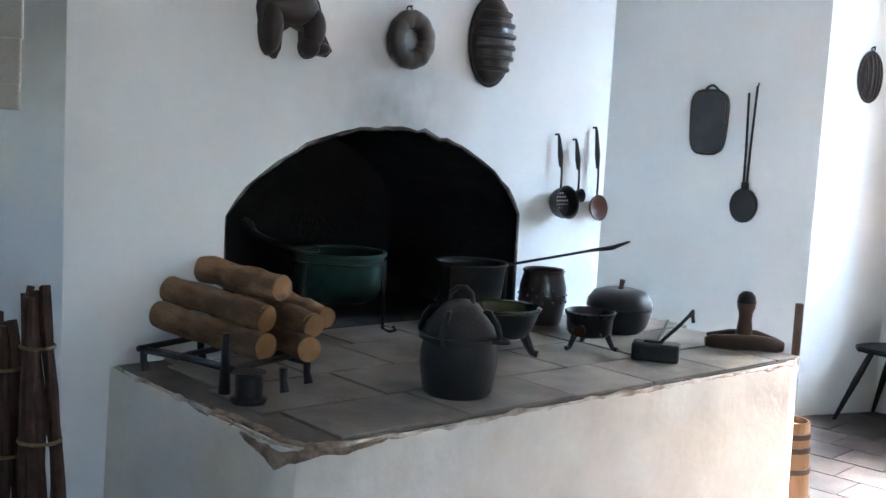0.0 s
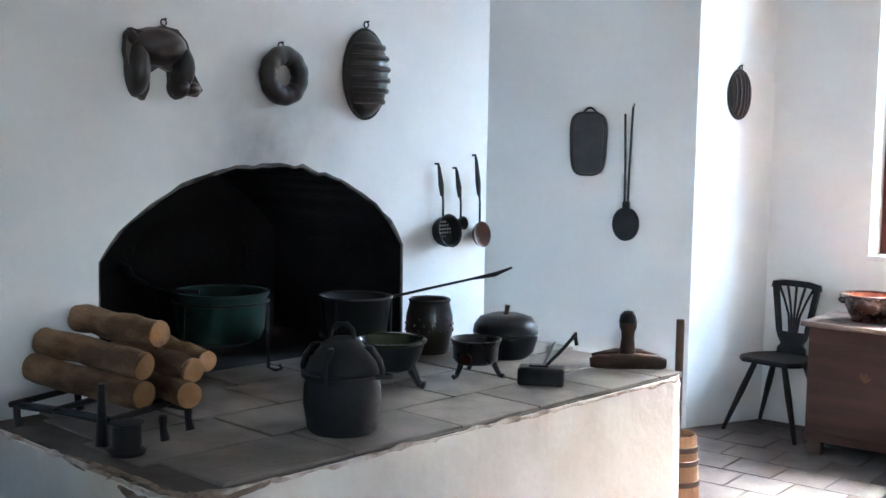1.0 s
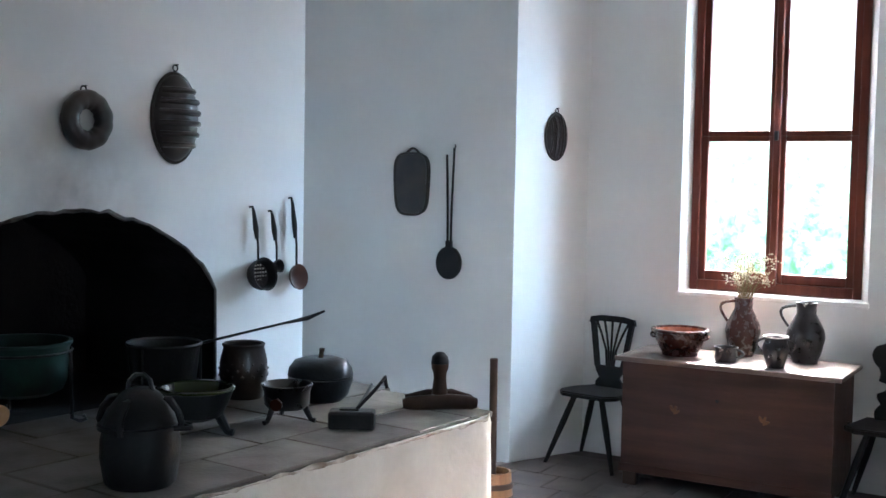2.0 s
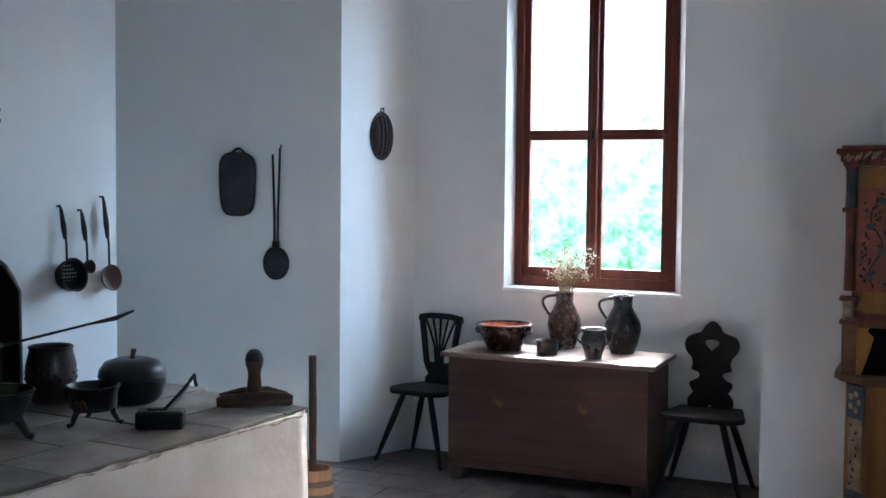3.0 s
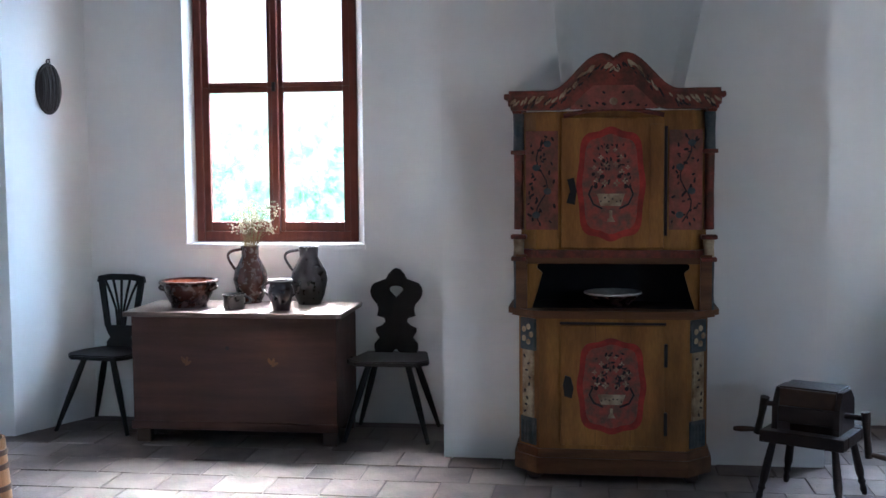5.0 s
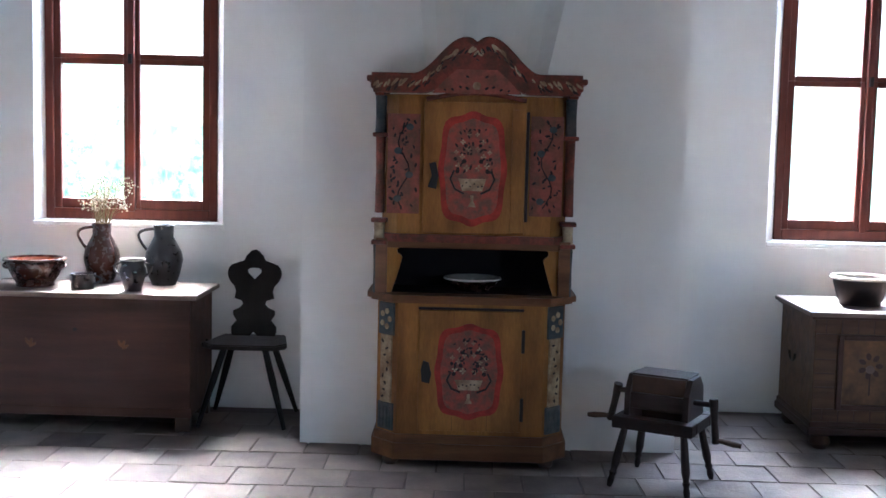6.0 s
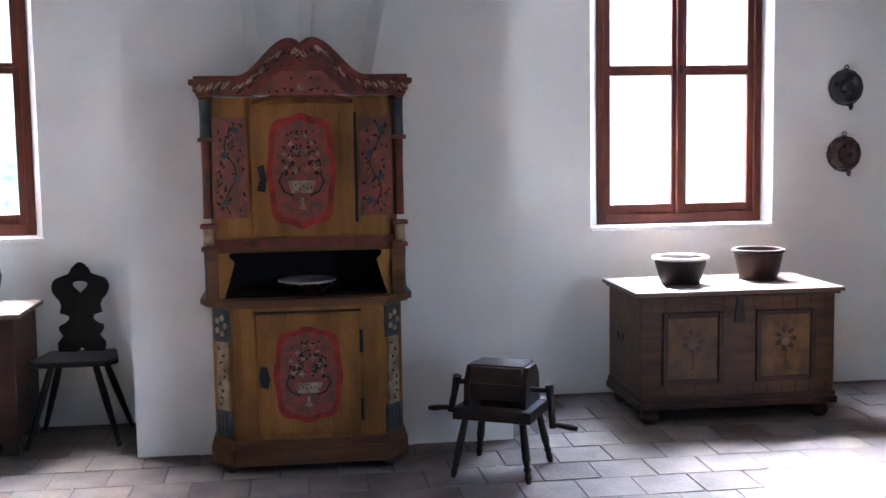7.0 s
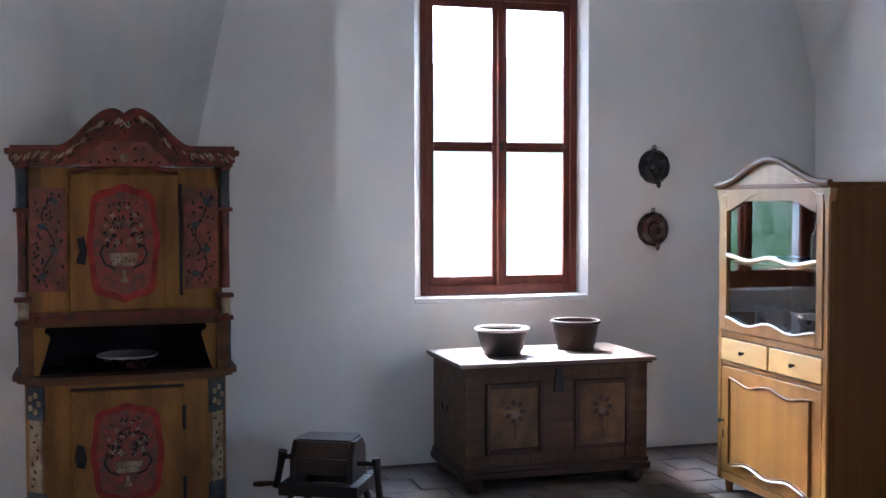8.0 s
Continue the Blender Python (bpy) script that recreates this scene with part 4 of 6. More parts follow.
def plain_chest(x, y):
    c = thing("chest", x, y, 0, 0, "plain red-brown wooden chest with grey worn lid under the window", "chest")
    part("front", slab(-0.565, 0.565, 0.0, 0.025, 0.09, 0.735, 0.003), CHEST_BROWN, c)
    part("back", slab(-0.565, 0.565, 0.475, 0.50, 0.09, 0.735), CHEST_BROWN, c)
    for sx in (-1, 1):
        s = part("side", slab(-0.0125, 0.0125, 0.025, 0.475, 0.09, 0.735, 0.003), CHEST_BROWN, c, m=pose(sx * 0.5525, 0, 0))
        ring = [(sx * 0.03, 0.25 + 0.05 * math.cos(a), 0.47 + 0.035 * math.sin(a)) for a in [math.pi * k / 8 for k in range(8, 17)]]
        part("side_handle", tube(bmesh.new(), ring, 0.007, 7), IRON, s, "black iron handle", True)
    part("bottom", slab(-0.55, 0.55, 0.02, 0.48, 0.10, 0.12), CHEST_BROWN, c)
    for sx in (-1, 1):
        for fy in (0.02, 0.44):
            part("foot", slab(sx * 0.52 - 0.04, sx * 0.52 + 0.04, fy, fy + 0.05, 0, 0.10, 0.006), DARK_OAK, c)
    part("base_moulding", slab(-0.575, 0.575, -0.012, 0.0, 0.085, 0.135, 0.005), CHEST_BROWN, c)
    part("lid", slab(-0.605, 0.605, -0.03, 0.515, 0.737, 0.765, 0.006), CHEST_TOP, c, "grey-brown worn lid")
    part("keyhole", lathe(bmesh.new(), [(0, 0), (0.009, 0), (0.011, 0.004), (0, 0.005)], 10, pose(-0.03, 0.001, 0.56, 90)), IRON, c, "black keyhole")
    for sx in (-0.27, 0.21):
        bm = bmesh.new()
        for k in range(3):
            prism(bm, shift(disc(0.022, 8, 0.4), sx + 0.02 * math.cos(k * 1.0), 0.47 + 0.02 * math.sin(k * 1.0), 0.6 + k * 0.7), -0.003, 0.001)
        part("worn_flower", bm, PINE_DARK, c, "faint worn painted flower")
    return c


plain_chest(-1.765, 6.62).scale = (1.11, 1.08, 1.046)


def painted_chest(x, y):
    c = thing("chest", x, y, 0, 0, "old ochre chest with two framed painted panels under the bright window", "chest")
    part("carcass", slab(-0.60, 0.60, 0.0, 0.68, 0.10, 0.765, 0.004), CHEST2_WOOD, c)
    for sx in (-1, 1):
        for fy in (0.05, 0.63):
            part("foot", lathe(bmesh.new(), [(0, 0), (0.04, 0), (0.06, 0.03), (0.055, 0.06), (0.035, 0.08), (0.05, 0.10), (0, 0.10)], 18, pose(sx * 0.53, fy, 0)), CHEST2_DARK, c, "turned bun foot", True)
    bm = slab(-0.62, 0.62, -0.02, 0.69, 0.085, 0.13, 0.008)
    box(bm, -0.61, 0.61, -0.01, 0.685, 0.13, 0.16, 0.006)
    part("base_moulding", bm, CHEST2_DARK, c)
    part("lid", slab(-0.645, 0.645, -0.045, 0.70, 0.768, 0.795, 0.006), CHEST_TOP, c, "worn grey lid")
    part("lid_moulding", slab(-0.625, 0.625, -0.025, 0.69, 0.752, 0.768, 0.004), CHEST2_DARK, c)
    for k, sx in enumerate((-0.285, 0.29)):
        p = part("panel", slab(sx - 0.16, sx + 0.16, -0.006, 0.002, 0.26, 0.64, 0.003), CHEST2_PANEL, c, "ochre painted panel")
        bm = bmesh.new()
        for a, b, lo, hi in ((-0.185, -0.155, 0.235, 0.665), (0.155, 0.185, 0.235, 0.665), (-0.155, 0.155, 0.235, 0.265), (-0.155, 0.155, 0.635, 0.665)):
            box(bm, sx + a, sx + b, -0.02, 0.002, lo, hi, 0.005)
        part("panel_frame", bm, CHEST2_DARK, p, "raised brown frame")
        bm = bmesh.new()
        rng = random.Random(k + 5)
        for j in range(7):
            a = j * 0.9
            prism(bm, shift(disc(0.022, 8, 0.7), sx + 0.05 * math.cos(a), 0.49 + 0.055 * math.sin(a), a), -0.009, -0.005)
        box(bm, sx - 0.004, sx + 0.004, -0.009, -0.005, 0.32, 0.47)
        part("painted_flower", bm, CHEST2_DARK, p, "faded painted flower")
        part("painted_blossom", prism(bmesh.new(), shift(disc(0.026, 10, 0.9), sx, 0.47), -0.0115, -0.008), CHEST_TOP, p, "pale painted blossom")
    bm = bmesh.new()
    for z in (0.16, 0.235, 0.665):
        box(bm, -0.595, 0.595, -0.004, 0.002, z - 0.003, z + 0.003)
    for z in (0.36, 0.44, 0.52):
        for a, b in ((-0.09, 0.095), (-0.595, -0.48), (0.485, 0.595)):
            box(bm, a, b, -0.004, 0.002, z - 0.003, z + 0.003)
    for k in range(13):
        xx = -0.54 + k * 0.09
        box(bm, xx - 0.003, xx + 0.003, -0.0035, 0.002, 0.67, 0.75)
        box(bm, xx - 0.003, xx + 0.003, -0.0035, 0.002, 0.165, 0.23)
    part("painted_linework", bm, CHEST2_DARK, c, "brown painted block lines")
    lock = prism(bmesh.new(), [(-0.03, 0.60), (0.035, 0.60), (0.028, 0.68), (0.02, 0.745), (-0.015, 0.745), (-0.022, 0.68)], -0.016, 0.0)
    part("lock_plate", lock, IRON, c, "dark iron lock plate")
    for sx in (-1, 1):
        ring = [(sx * 0.625, 0.34 + 0.06 * math.cos(a), 0.50 + 0.05 * math.sin(a)) for a in [math.pi * k / 8 for k in range(8, 17)]]
        part("side_handle", tube(bmesh.new(), ring, 0.008, 7), IRON, c, "iron side handle", True)
    return c


painted_chest(3.0, 6.655)

# ---- chairs ----


def splayed_legs(c, wide, deep, foot_w, foot_d, z, y0=0.0):
    for sx in (-1, 1):
        for sy in (-1, 1):
            p = (sx * wide, y0 + sy * deep, z)
            q = (sx * foot_w, y0 + sy * foot_d, 0.0)
            mid = Vector(p).lerp(Vector(q), 0.4)
            part("leg", tube(bmesh.new(), [p, mid, q], [0.019, 0.022, 0.013], 8), CHAIR_WOOD, c, "", True)


def fan_chair(x, y, turn):
    c = thing("chair", x, y, 0, turn, "dark wooden plank chair with fan-slatted back beside the chest", "chair", "chairs by the window")
    seat = [(-0.13, 0.19), (-0.21, 0.02), (-0.22, -0.12), (-0.16, -0.20), (0.16, -0.20), (0.22, -0.12), (0.21, 0.02), (0.13, 0.19)]
    bm = column(bmesh.new(), seat, 0.455, 0.487)
    bmesh.ops.bevel(bm, geom=list(bm.edges), offset=0.008, segments=2, affect="EDGES")
    part("seat", bm, CHAIR_WOOD, c)
    splayed_legs(c, 0.10, 0.12, 0.255, 0.225, 0.46)
    lean = pose(0, 0.14, 0.48, -4)
    b = part("backrest", prism(bmesh.new(), [(-0.10, 0), (0.10, 0), (0.10, 0.04), (0.075, 0.07), (0.10, 0.11), (0.115, 0.15), (-0.115, 0.15), (-0.10, 0.11), (-0.075, 0.07), (-0.10, 0.04)], -0.011, 0.011), CHAIR_WOOD, c, m=lean)
    for sx in (-1, 1):
        part("back_post", prism(bmesh.new(), [(sx * 0.115, 0.14), (sx * 0.08, 0.14), (sx * 0.128, 0.44), (sx * 0.165, 0.44)], -0.012, 0.012), CHAIR_WOOD, c, m=lean)
    part("crest_rail", prism(bmesh.new(), [(-0.175, 0.43), (-0.165, 0.47), (-0.08, 0.485), (0.08, 0.485), (0.165, 0.47), (0.175, 0.43), (0.08, 0.445), (-0.08, 0.445)], -0.013, 0.013), CHAIR_WOOD, c, m=lean)
    for k in (-2, -1, 0, 1, 2):
        pts = [(k * 0.012, 0, 0.145), (k * 0.020, 0, 0.26), (k * 0.040, 0, 0.36), (k * 0.062, 0, 0.45)]
        part("slat", tube(bmesh.new(), pts, [0.010, 0.008, 0.008, 0.009], 7), CHAIR_WOOD, c, "", True, lean)
    return c


def carved_chair(x, y, turn):
    c = thing("chair", x, y, 0, turn, "dark carved plank chair with heart cut-out in the back", "chair", "chairs by the window")
    seat = [(-0.19, 0.20), (-0.25, -0.12), (-0.19, -0.20), (0.19, -0.20), (0.25, -0.12), (0.19, 0.20)]
    bm = column(bmesh.new(), seat, 0.455, 0.487)
    bmesh.ops.bevel(bm, geom=list(bm.edges), offset=0.007, segments=2, affect="EDGES")
    part("seat", bm, CHAIR_WOOD, c)
    splayed_legs(c, 0.12, 0.13, 0.255, 0.235, 0.46)
    lean = pose(0, 0.15, 0.48, -4)
    edge = ((0.0, 0.13), (0.03, 0.138), (0.06, 0.138), (0.085, 0.118), (0.10, 0.106), (0.115, 0.116), (0.135, 0.128), (0.16, 0.128), (0.178, 0.088), (0.20, 0.068), (0.22, 0.074), (0.236, 0.122), (0.255, 0.117), (0.28, 0.113), (0.31, 0.122), (0.335, 0.146), (0.36, 0.160), (0.39, 0.166), (0.42, 0.158), (0.44, 0.142), (0.452, 0.112), (0.468, 0.066), (0.485, 0.056), (0.50, 0.05), (0.512, 0.036), (0.525, 0.026), (0.535, 0.006))
    hole = ((-1, 0), (0.0, 0.03), (0.03, 0.0), (0.352, 0.0), (0.372, 0.020), (0.392, 0.040), (0.408, 0.044), (0.420, 0.030), (0.424, 0.0), (1, 0))
    zs = sorted({z for z, _ in edge} | {z for z, _ in hole if 0 < z < 0.535})

    def across(table, z):
        return float(np.interp(z, [p for p, _ in table], [w for _, w in table]))

    bm = bmesh.new()
    for sx in (-1, 1):
        for za, zb in zip(zs, zs[1:]):
            a = [(sx * across(hole, za), za), (sx * across(edge, za), za), (sx * across(edge, zb), zb), (sx * across(hole, zb), zb)]
            if across(hole, za) == 0 == across(hole, zb):
                a[0], a[3] = (0.0, za), (0.0, zb)
            f = [bm.verts.new((u, -0.012, v)) for u, v in a]
            g = [bm.verts.new((u, 0.012, v)) for u, v in a]
            bm.faces.new(f)
            bm.faces.new(g[::-1])
            bm.faces.new((f[1], f[2], g[2], g[1]))
            if across(hole, za) + across(hole, zb) > 0:
                bm.faces.new((f[0], f[3], g[3], g[0]))
    bmesh.ops.remove_doubles(bm, verts=bm.verts, dist=0.0004)
    part("backrest", bm, CHAIR_WOOD, c, "carved backrest with a heart cut-out", m=lean)
    return c


fan_chair(-2.725, 7.03, -8)
carved_chair(-0.875, 6.99, 0)

# ---- crank mill ----


def crank_mill(x, y, turn):
    c = thing("crank_mill", x, y, 0, turn, "dark wooden roller mill with two cranks on a four-legged stand", "mill")
    bm = slab(-0.205, 0.205, -0.19, -0.11, 0.295, 0.355, 0.006)
    box(bm, -0.205, 0.205, 0.11, 0.19, 0.295, 0.355, 0.006)
    box(bm, -0.205, -0.15, -0.11, 0.11, 0.297, 0.353, 0.004)
    box(bm, 0.15, 0.205, -0.11, 0.11, 0.297, 0.353, 0.004)
    part("stand_top", bm, CROCK_WOOD, c)
    for sx in (-1, 1):
        for sy in (-1, 1):
            p, q = Vector((sx * 0.15, sy * 0.14, 0.30)), Vector((sx * 0.20, sy * 0.205, 0.0))
            pts = [p.lerp(q, k) for k in (0, 0.3, 0.6, 0.72, 0.76, 0.82, 0.9, 1.0)]
            part("leg", tube(bmesh.new(), pts, [0.017, 0.02, 0.022, 0.015, 0.021, 0.014, 0.018, 0.012], 9), CROCK_WOOD, c, "", True)
    for sx in (-1, 1):
        part("cheek", prism(bmesh.new(), [(-0.13, 0.355), (0.13, 0.355), (0.12, 0.50), (0.06, 0.555), (-0.07, 0.555), (-0.125, 0.48)], -0.014, 0.014), CROCK_WOOD, c, m=pose(sx * 0.15, 0, 0, 0, 0, 90))
    part("front_board", slab(-0.137, 0.137, -0.115, -0.095, 0.39, 0.47, 0.004), CROCK_WOOD, c)
    part("hopper_board", slab(-0.137, 0.137, -0.10, -0.08, 0.465, 0.555, 0.004), MID_WOOD, c, "reddish brown hopper board")
    part("back_board", slab(-0.137, 0.137, 0.09, 0.11, 0.39, 0.55, 0.004), CROCK_WOOD, c)
    part("cover", slab(-0.142, 0.142, -0.085, 0.112, 0.551, 0.563, 0.004), CROCK_WOOD, c, "dark cover board")
    for ry in (-0.035, 0.045):
        part("roller", lathe(bmesh.new(), [(0, -0.135), (0.036, -0.135), (0.036, 0.135), (0, 0.135)], 20, pose(0, ry, 0.43, 0, 90)), MID_WOOD, c, "", True)
    for sx, ry, down in ((-1, 0.045, (-0.05, 0.03, -0.15)), (1, -0.035, (0.02, 0.0, -0.17))):
        base = Vector((sx * 0.16, ry, 0.44))
        elbow = base + Vector((sx * 0.10, 0, 0.0))
        end = elbow + Vector(down)
        k = part("crank", tube(bmesh.new(), [base, elbow], 0.014, 9), CROCK_WOOD, c, "", True)
        part("crank_arm", tube(bmesh.new(), [elbow + Vector((0, 0, 0.03)), elbow.lerp(end, 0.5), end - Vector((0, 0, 0.02))], [0.024, 0.017, 0.02], 9), CROCK_WOOD, k, "", True)
        part("crank_handle", tube(bmesh.new(), [end, end + Vector((sx * 0.03, 0, -0.003)), end + Vector((sx * 0.09, 0, -0.01)), end + Vector((sx * 0.125, 0, -0.013))], [0.010, 0.013, 0.016, 0.012], 9), MID_WOOD, k, "worn turned handle", True)
    return c


crank_mill(1.435, 5.927, -28)

# ---- glazed cupboard ----


def glazed_cupboard(x, y):
    # local x runs along its front, local -y is the front
    c = thing("glazed_cupboard", x, y, 0, -90, "varnished honey-coloured cupboard with glazed upper door", "cupboard")
    W, D, H = 1.08, 0.50, 1.83
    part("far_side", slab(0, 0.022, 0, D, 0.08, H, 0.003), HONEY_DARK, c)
    part("near_side", slab(W - 0.022, W, 0, D, 0.08, H, 0.003), HONEY_DARK, c, "darker brown side")
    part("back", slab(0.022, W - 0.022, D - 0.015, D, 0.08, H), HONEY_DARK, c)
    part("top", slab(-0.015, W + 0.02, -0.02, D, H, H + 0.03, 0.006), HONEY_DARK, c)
    for z in (0.085, 0.94, 1.385):
        part("shelf", slab(0.022, W - 0.022, 0.02, D - 0.015, z, z + 0.018), HONEY, c)
    for px in (0.04, W - 0.04):
        for py in (0.05, D - 0.05):
            part("foot", lathe(bmesh.new(), [(0, 0), (0.02, 0), (0.03, 0.08), (0.03, 0.10), (0, 0.10)], 12, pose(px, py, 0)), HONEY, c, "turned foot", True)
    bm = bmesh.new()
    box(bm, 0.0, 0.035, -0.012, 0.03, 0.08, H, 0.004)
    box(bm, W - 0.035, W, -0.012, 0.03, 0.08, H, 0.004)
    box(bm, 0.035, W - 0.035, -0.006, 0.03, 0.945, 0.985, 0.004)
    box(bm, 0.035, W - 0.035, -0.006, 0.03, 0.775, 0.80, 0.004)
    box(bm, 0.035, W - 0.035, -0.006, 0.03, 0.08, 0.13, 0.004)
    part("face_frame", bm, HONEY, c)
    n = 28
    crest = [(-0.02 + (W + 0.04) * i / n, H + 0.025 + 0.135 * (0.5 - 0.5 * math.cos(2 * math.pi * i / n)) ** 1.2) for i in range(n + 1)]
    part("crown", prism(bmesh.new(), crest + [(W, 1.76), (0, 1.76)], -0.014, 0.03), HONEY, c, "curved crown")
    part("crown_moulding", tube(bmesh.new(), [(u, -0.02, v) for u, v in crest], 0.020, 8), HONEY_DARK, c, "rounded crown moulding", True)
    # glazed door
    g = part("glazed_door", slab(0.038, 0.095, -0.018, 0.012, 0.99, 1.80, 0.004), HONEY, c)
    part("stile", slab(W - 0.095, W - 0.038, -0.018, 0.012, 0.99, 1.80, 0.004), HONEY, g)
    m = 20
    low = [(0.095 + (W - 0.19) * i / m, 1.045 + 0.018 * math.cos(4 * math.pi * i / m)) for i in range(m + 1)]
    part("bottom_rail", prism(bmesh.new(), [(0.095, 0.99), (W - 0.095, 0.99)] + low[::-1], -0.018, 0.012), HONEY, g)
    high = [(0.095 + (W - 0.19) * i / m, 1.70 + 0.115 * math.sin(math.pi * i / m) ** 1.3) for i in range(m + 1)]
    part("top_rail", prism(bmesh.new(), [(0.095, 1.80), (0.3, 1.88), (W / 2, 1.90), (W - 0.3, 1.88), (W - 0.095, 1.80)] + high[::-1], -0.018, 0.012), HONEY, g)
    wav = [(0.095 + (W - 0.19) * i / m, -0.008, 1.425 + 0.014 * math.cos(4 * math.pi * i / m)) for i in range(m + 1)]
    part("glazing_bar", tube(bmesh.new(), wav, 0.014, 8), HONEY_LIGHT, g, "wavy glazing bar", True)
    # white bead paints the highlight along the rail's wavy edge
    part("bead", tube(bmesh.new(), [(u, -0.02, v + 0.006) for u, v in low], 0.007, 6), BOWL_GLINT_WHITE, g, "wavy bead with its glint painted white", True)
    pane = part("pane", slab(0.09, W - 0.09, -0.002, 0.002, 1.02, 1.83), GLASS, g, "reflecting glass")
    pane.visible_shadow = False
    # drawers
    for a, b in ((0.042, W / 2 - 0.008), (W / 2 + 0.008, W - 0.042)):
        d = part("drawer", slab(a, b, -0.016, 0.02, 0.805, 0.94, 0.005), HONEY_LIGHT, c, "pale drawer front")
        part("knob", lathe(bmesh.new(), [(0, 0), (0.007, 0), (0.006, 0.012), (0.013, 0.02), (0.009, 0.03), (0, 0.032)], 12, pose((a + b) / 2, -0.016, 0.872, 90)), IRON, d, "small dark knob", True)
    # lower door
    d = part("door", slab(0.042, W - 0.042, -0.012, 0.014, 0.135, 0.77, 0.005), HONEY, c)
    a, b, z0, z1 = 0.14, W - 0.14, 0.21, 0.69
    loop = [(a + (b - a) * i / m, z1 + 0.016 * math.cos(4 * math.pi * i / m)) for i in range(m + 1)]
    loop += [(b - (b - a) * i / m, z0 - 0.016 * math.cos(4 * math.pi * i / m)) for i in range(m + 1)]
    part("panel", prism(bmesh.new(), loop, -0.017, -0.010), HONEY, d)
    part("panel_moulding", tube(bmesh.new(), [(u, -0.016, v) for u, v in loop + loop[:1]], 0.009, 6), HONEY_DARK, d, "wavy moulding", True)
    # highlight under the panel, painted as a white bead
    part("bead", tube(bmesh.new(), [(u, -0.022, v - 0.012) for u, v in loop[m + 2 : 2 * m + 1]], 0.006, 6), BOWL_GLINT_WHITE, d, "wavy bead with its glint painted white", True)
    part("knob", lathe(bmesh.new(), [(0, 0), (0.008, 0), (0.007, 0.015), (0.015, 0.024), (0.010, 0.036), (0, 0.038)], 12, pose(0.066, -0.012, 0.44, 90)), IRON, d, "dark knob", True)
    part("keyhole_plate", slab(0.060, 0.072, -0.015, -0.010, 0.33, 0.38, 0.002), IRON, d)
    return c


glazed_cupboard(3.93, 6.345)


def dark_pot(x, y, z, r, h, label):
    p = thing("pot", x, y, z, 0, label, "pot", "pots in the glazed cupboard")
    part("body", lathe(bmesh.new(), [(0, 0), (r * 0.85, 0), (r, h * 0.25), (r * 0.97, h * 0.9), (r * 1.04, h), (r * 0.94, h), (r * 0.9, h * 0.9), (r * 0.9, 0.02), (0, 0.015)], 32), CERAMIC_BLACK, p, "", True)
    part("rim", lathe(bmesh.new(), [(r * 0.98, h), (r * 1.05, h - 0.004), (r * 1.04, h + 0.008), (r * 0.96, h + 0.006), (r * 0.98, h)], 32), CAST, p, "worn rim", True)


dark_pot(4.17, 6.10, 0.958, 0.13, 0.17, "wide black stoneware pot on the cupboard shelf")
dark_pot(4.15, 5.68, 0.958, 0.14, 0.18, "large black stoneware pot on the cupboard shelf")
jar = thing("glass_jar", 4.15, 5.66, 1.403, 0, "tall clear glass jar on the upper cupboard shelf", "jar")
gj = part("body", lathe(bmesh.new(), [(0, 0), (0.05, 0), (0.055, 0.02), (0.055, 0.16), (0.03, 0.20), (0.03, 0.24), (0.035, 0.25), (0.027, 0.24), (0.027, 0.2), (0.05, 0.155), (0.05, 0.02), (0, 0.012)], 28), GLASS, jar, "", True)
gj.visible_shadow = False
tray = thing("tray", 4.2, 5.95, 1.403, 0, "low dark stack of plates on the cupboard shelf", "plates")
part("body", lathe(bmesh.new(), [(0, 0), (0.1, 0), (0.15, 0.03), (0.155, 0.035), (0.1, 0.02), (0, 0.02)], 32), CERAMIC, tray, "", True)
cloth = thing("cloth", 4.16, 5.89, 0.958, 0, "small folded pale cloth on the cupboard shelf", "cloth")
part("folds", rough_up(slab(-0.05, 0.05, -0.055, 0.05, 0, 0.05, 0.015), 0.008, 20), LINEN, cloth, "", True)

# ---- crockery ----


def handle(p, top, bottom, out, r, parent, material):
    part("handle", tube(bmesh.new(), arc(top, bottom, out, 12), r, 8, 0.7), material, parent, "", True)


def bowl(name, x, y, z, r, h, material, rim, label, foot=0.6):
    b = thing(name, x, y, z, 0, label, "bowl")
    part("body", lathe(bmesh.new(), [(0, 0.003), (r * foot, 0), (r * foot, h * 0.12), (r * (foot + 0.06), h * 0.2), (r * 0.90, h * 0.78), (r * 0.90, h * 0.86), (r * 0.96, h * 0.9), (r * 0.9, h * 0.88), (r * 0.80, h * 0.7), (r * 0.5, h * 0.16), (0, h * 0.12)], 44), material, b, "", True)
    part("rim", lathe(bmesh.new(), [(r * 0.87, h * 0.88), (r * 0.99, h * 0.9), (r, h * 0.95), (r * 0.97, h), (r * 0.88, h), (r * 0.86, h * 0.94), (r * 0.87, h * 0.88)], 44), rim, b, "thick glazed rim", True)
    return b


b1 = bowl("bowl", -2.12, 6.87, 0.80, 0.182, 0.165, CERAMIC_RED, CERAMIC_RED, "wide red-brown glazed bowl on the plain chest")
part("glaze", lathe(bmesh.new(), [(0.158, 0.157), (0.145, 0.118), (0.095, 0.034), (0, 0.026)], 44), ORANGE_GLAZE, b1, "orange-brown glazed inside", True)
for sx in (-1, 1):
    handle(b1, (sx * 0.15, 0.02, 0.135), (sx * 0.15, -0.05, 0.105), (sx * 0.03, 0, 0), 0.011, b1, CERAMIC_RED)


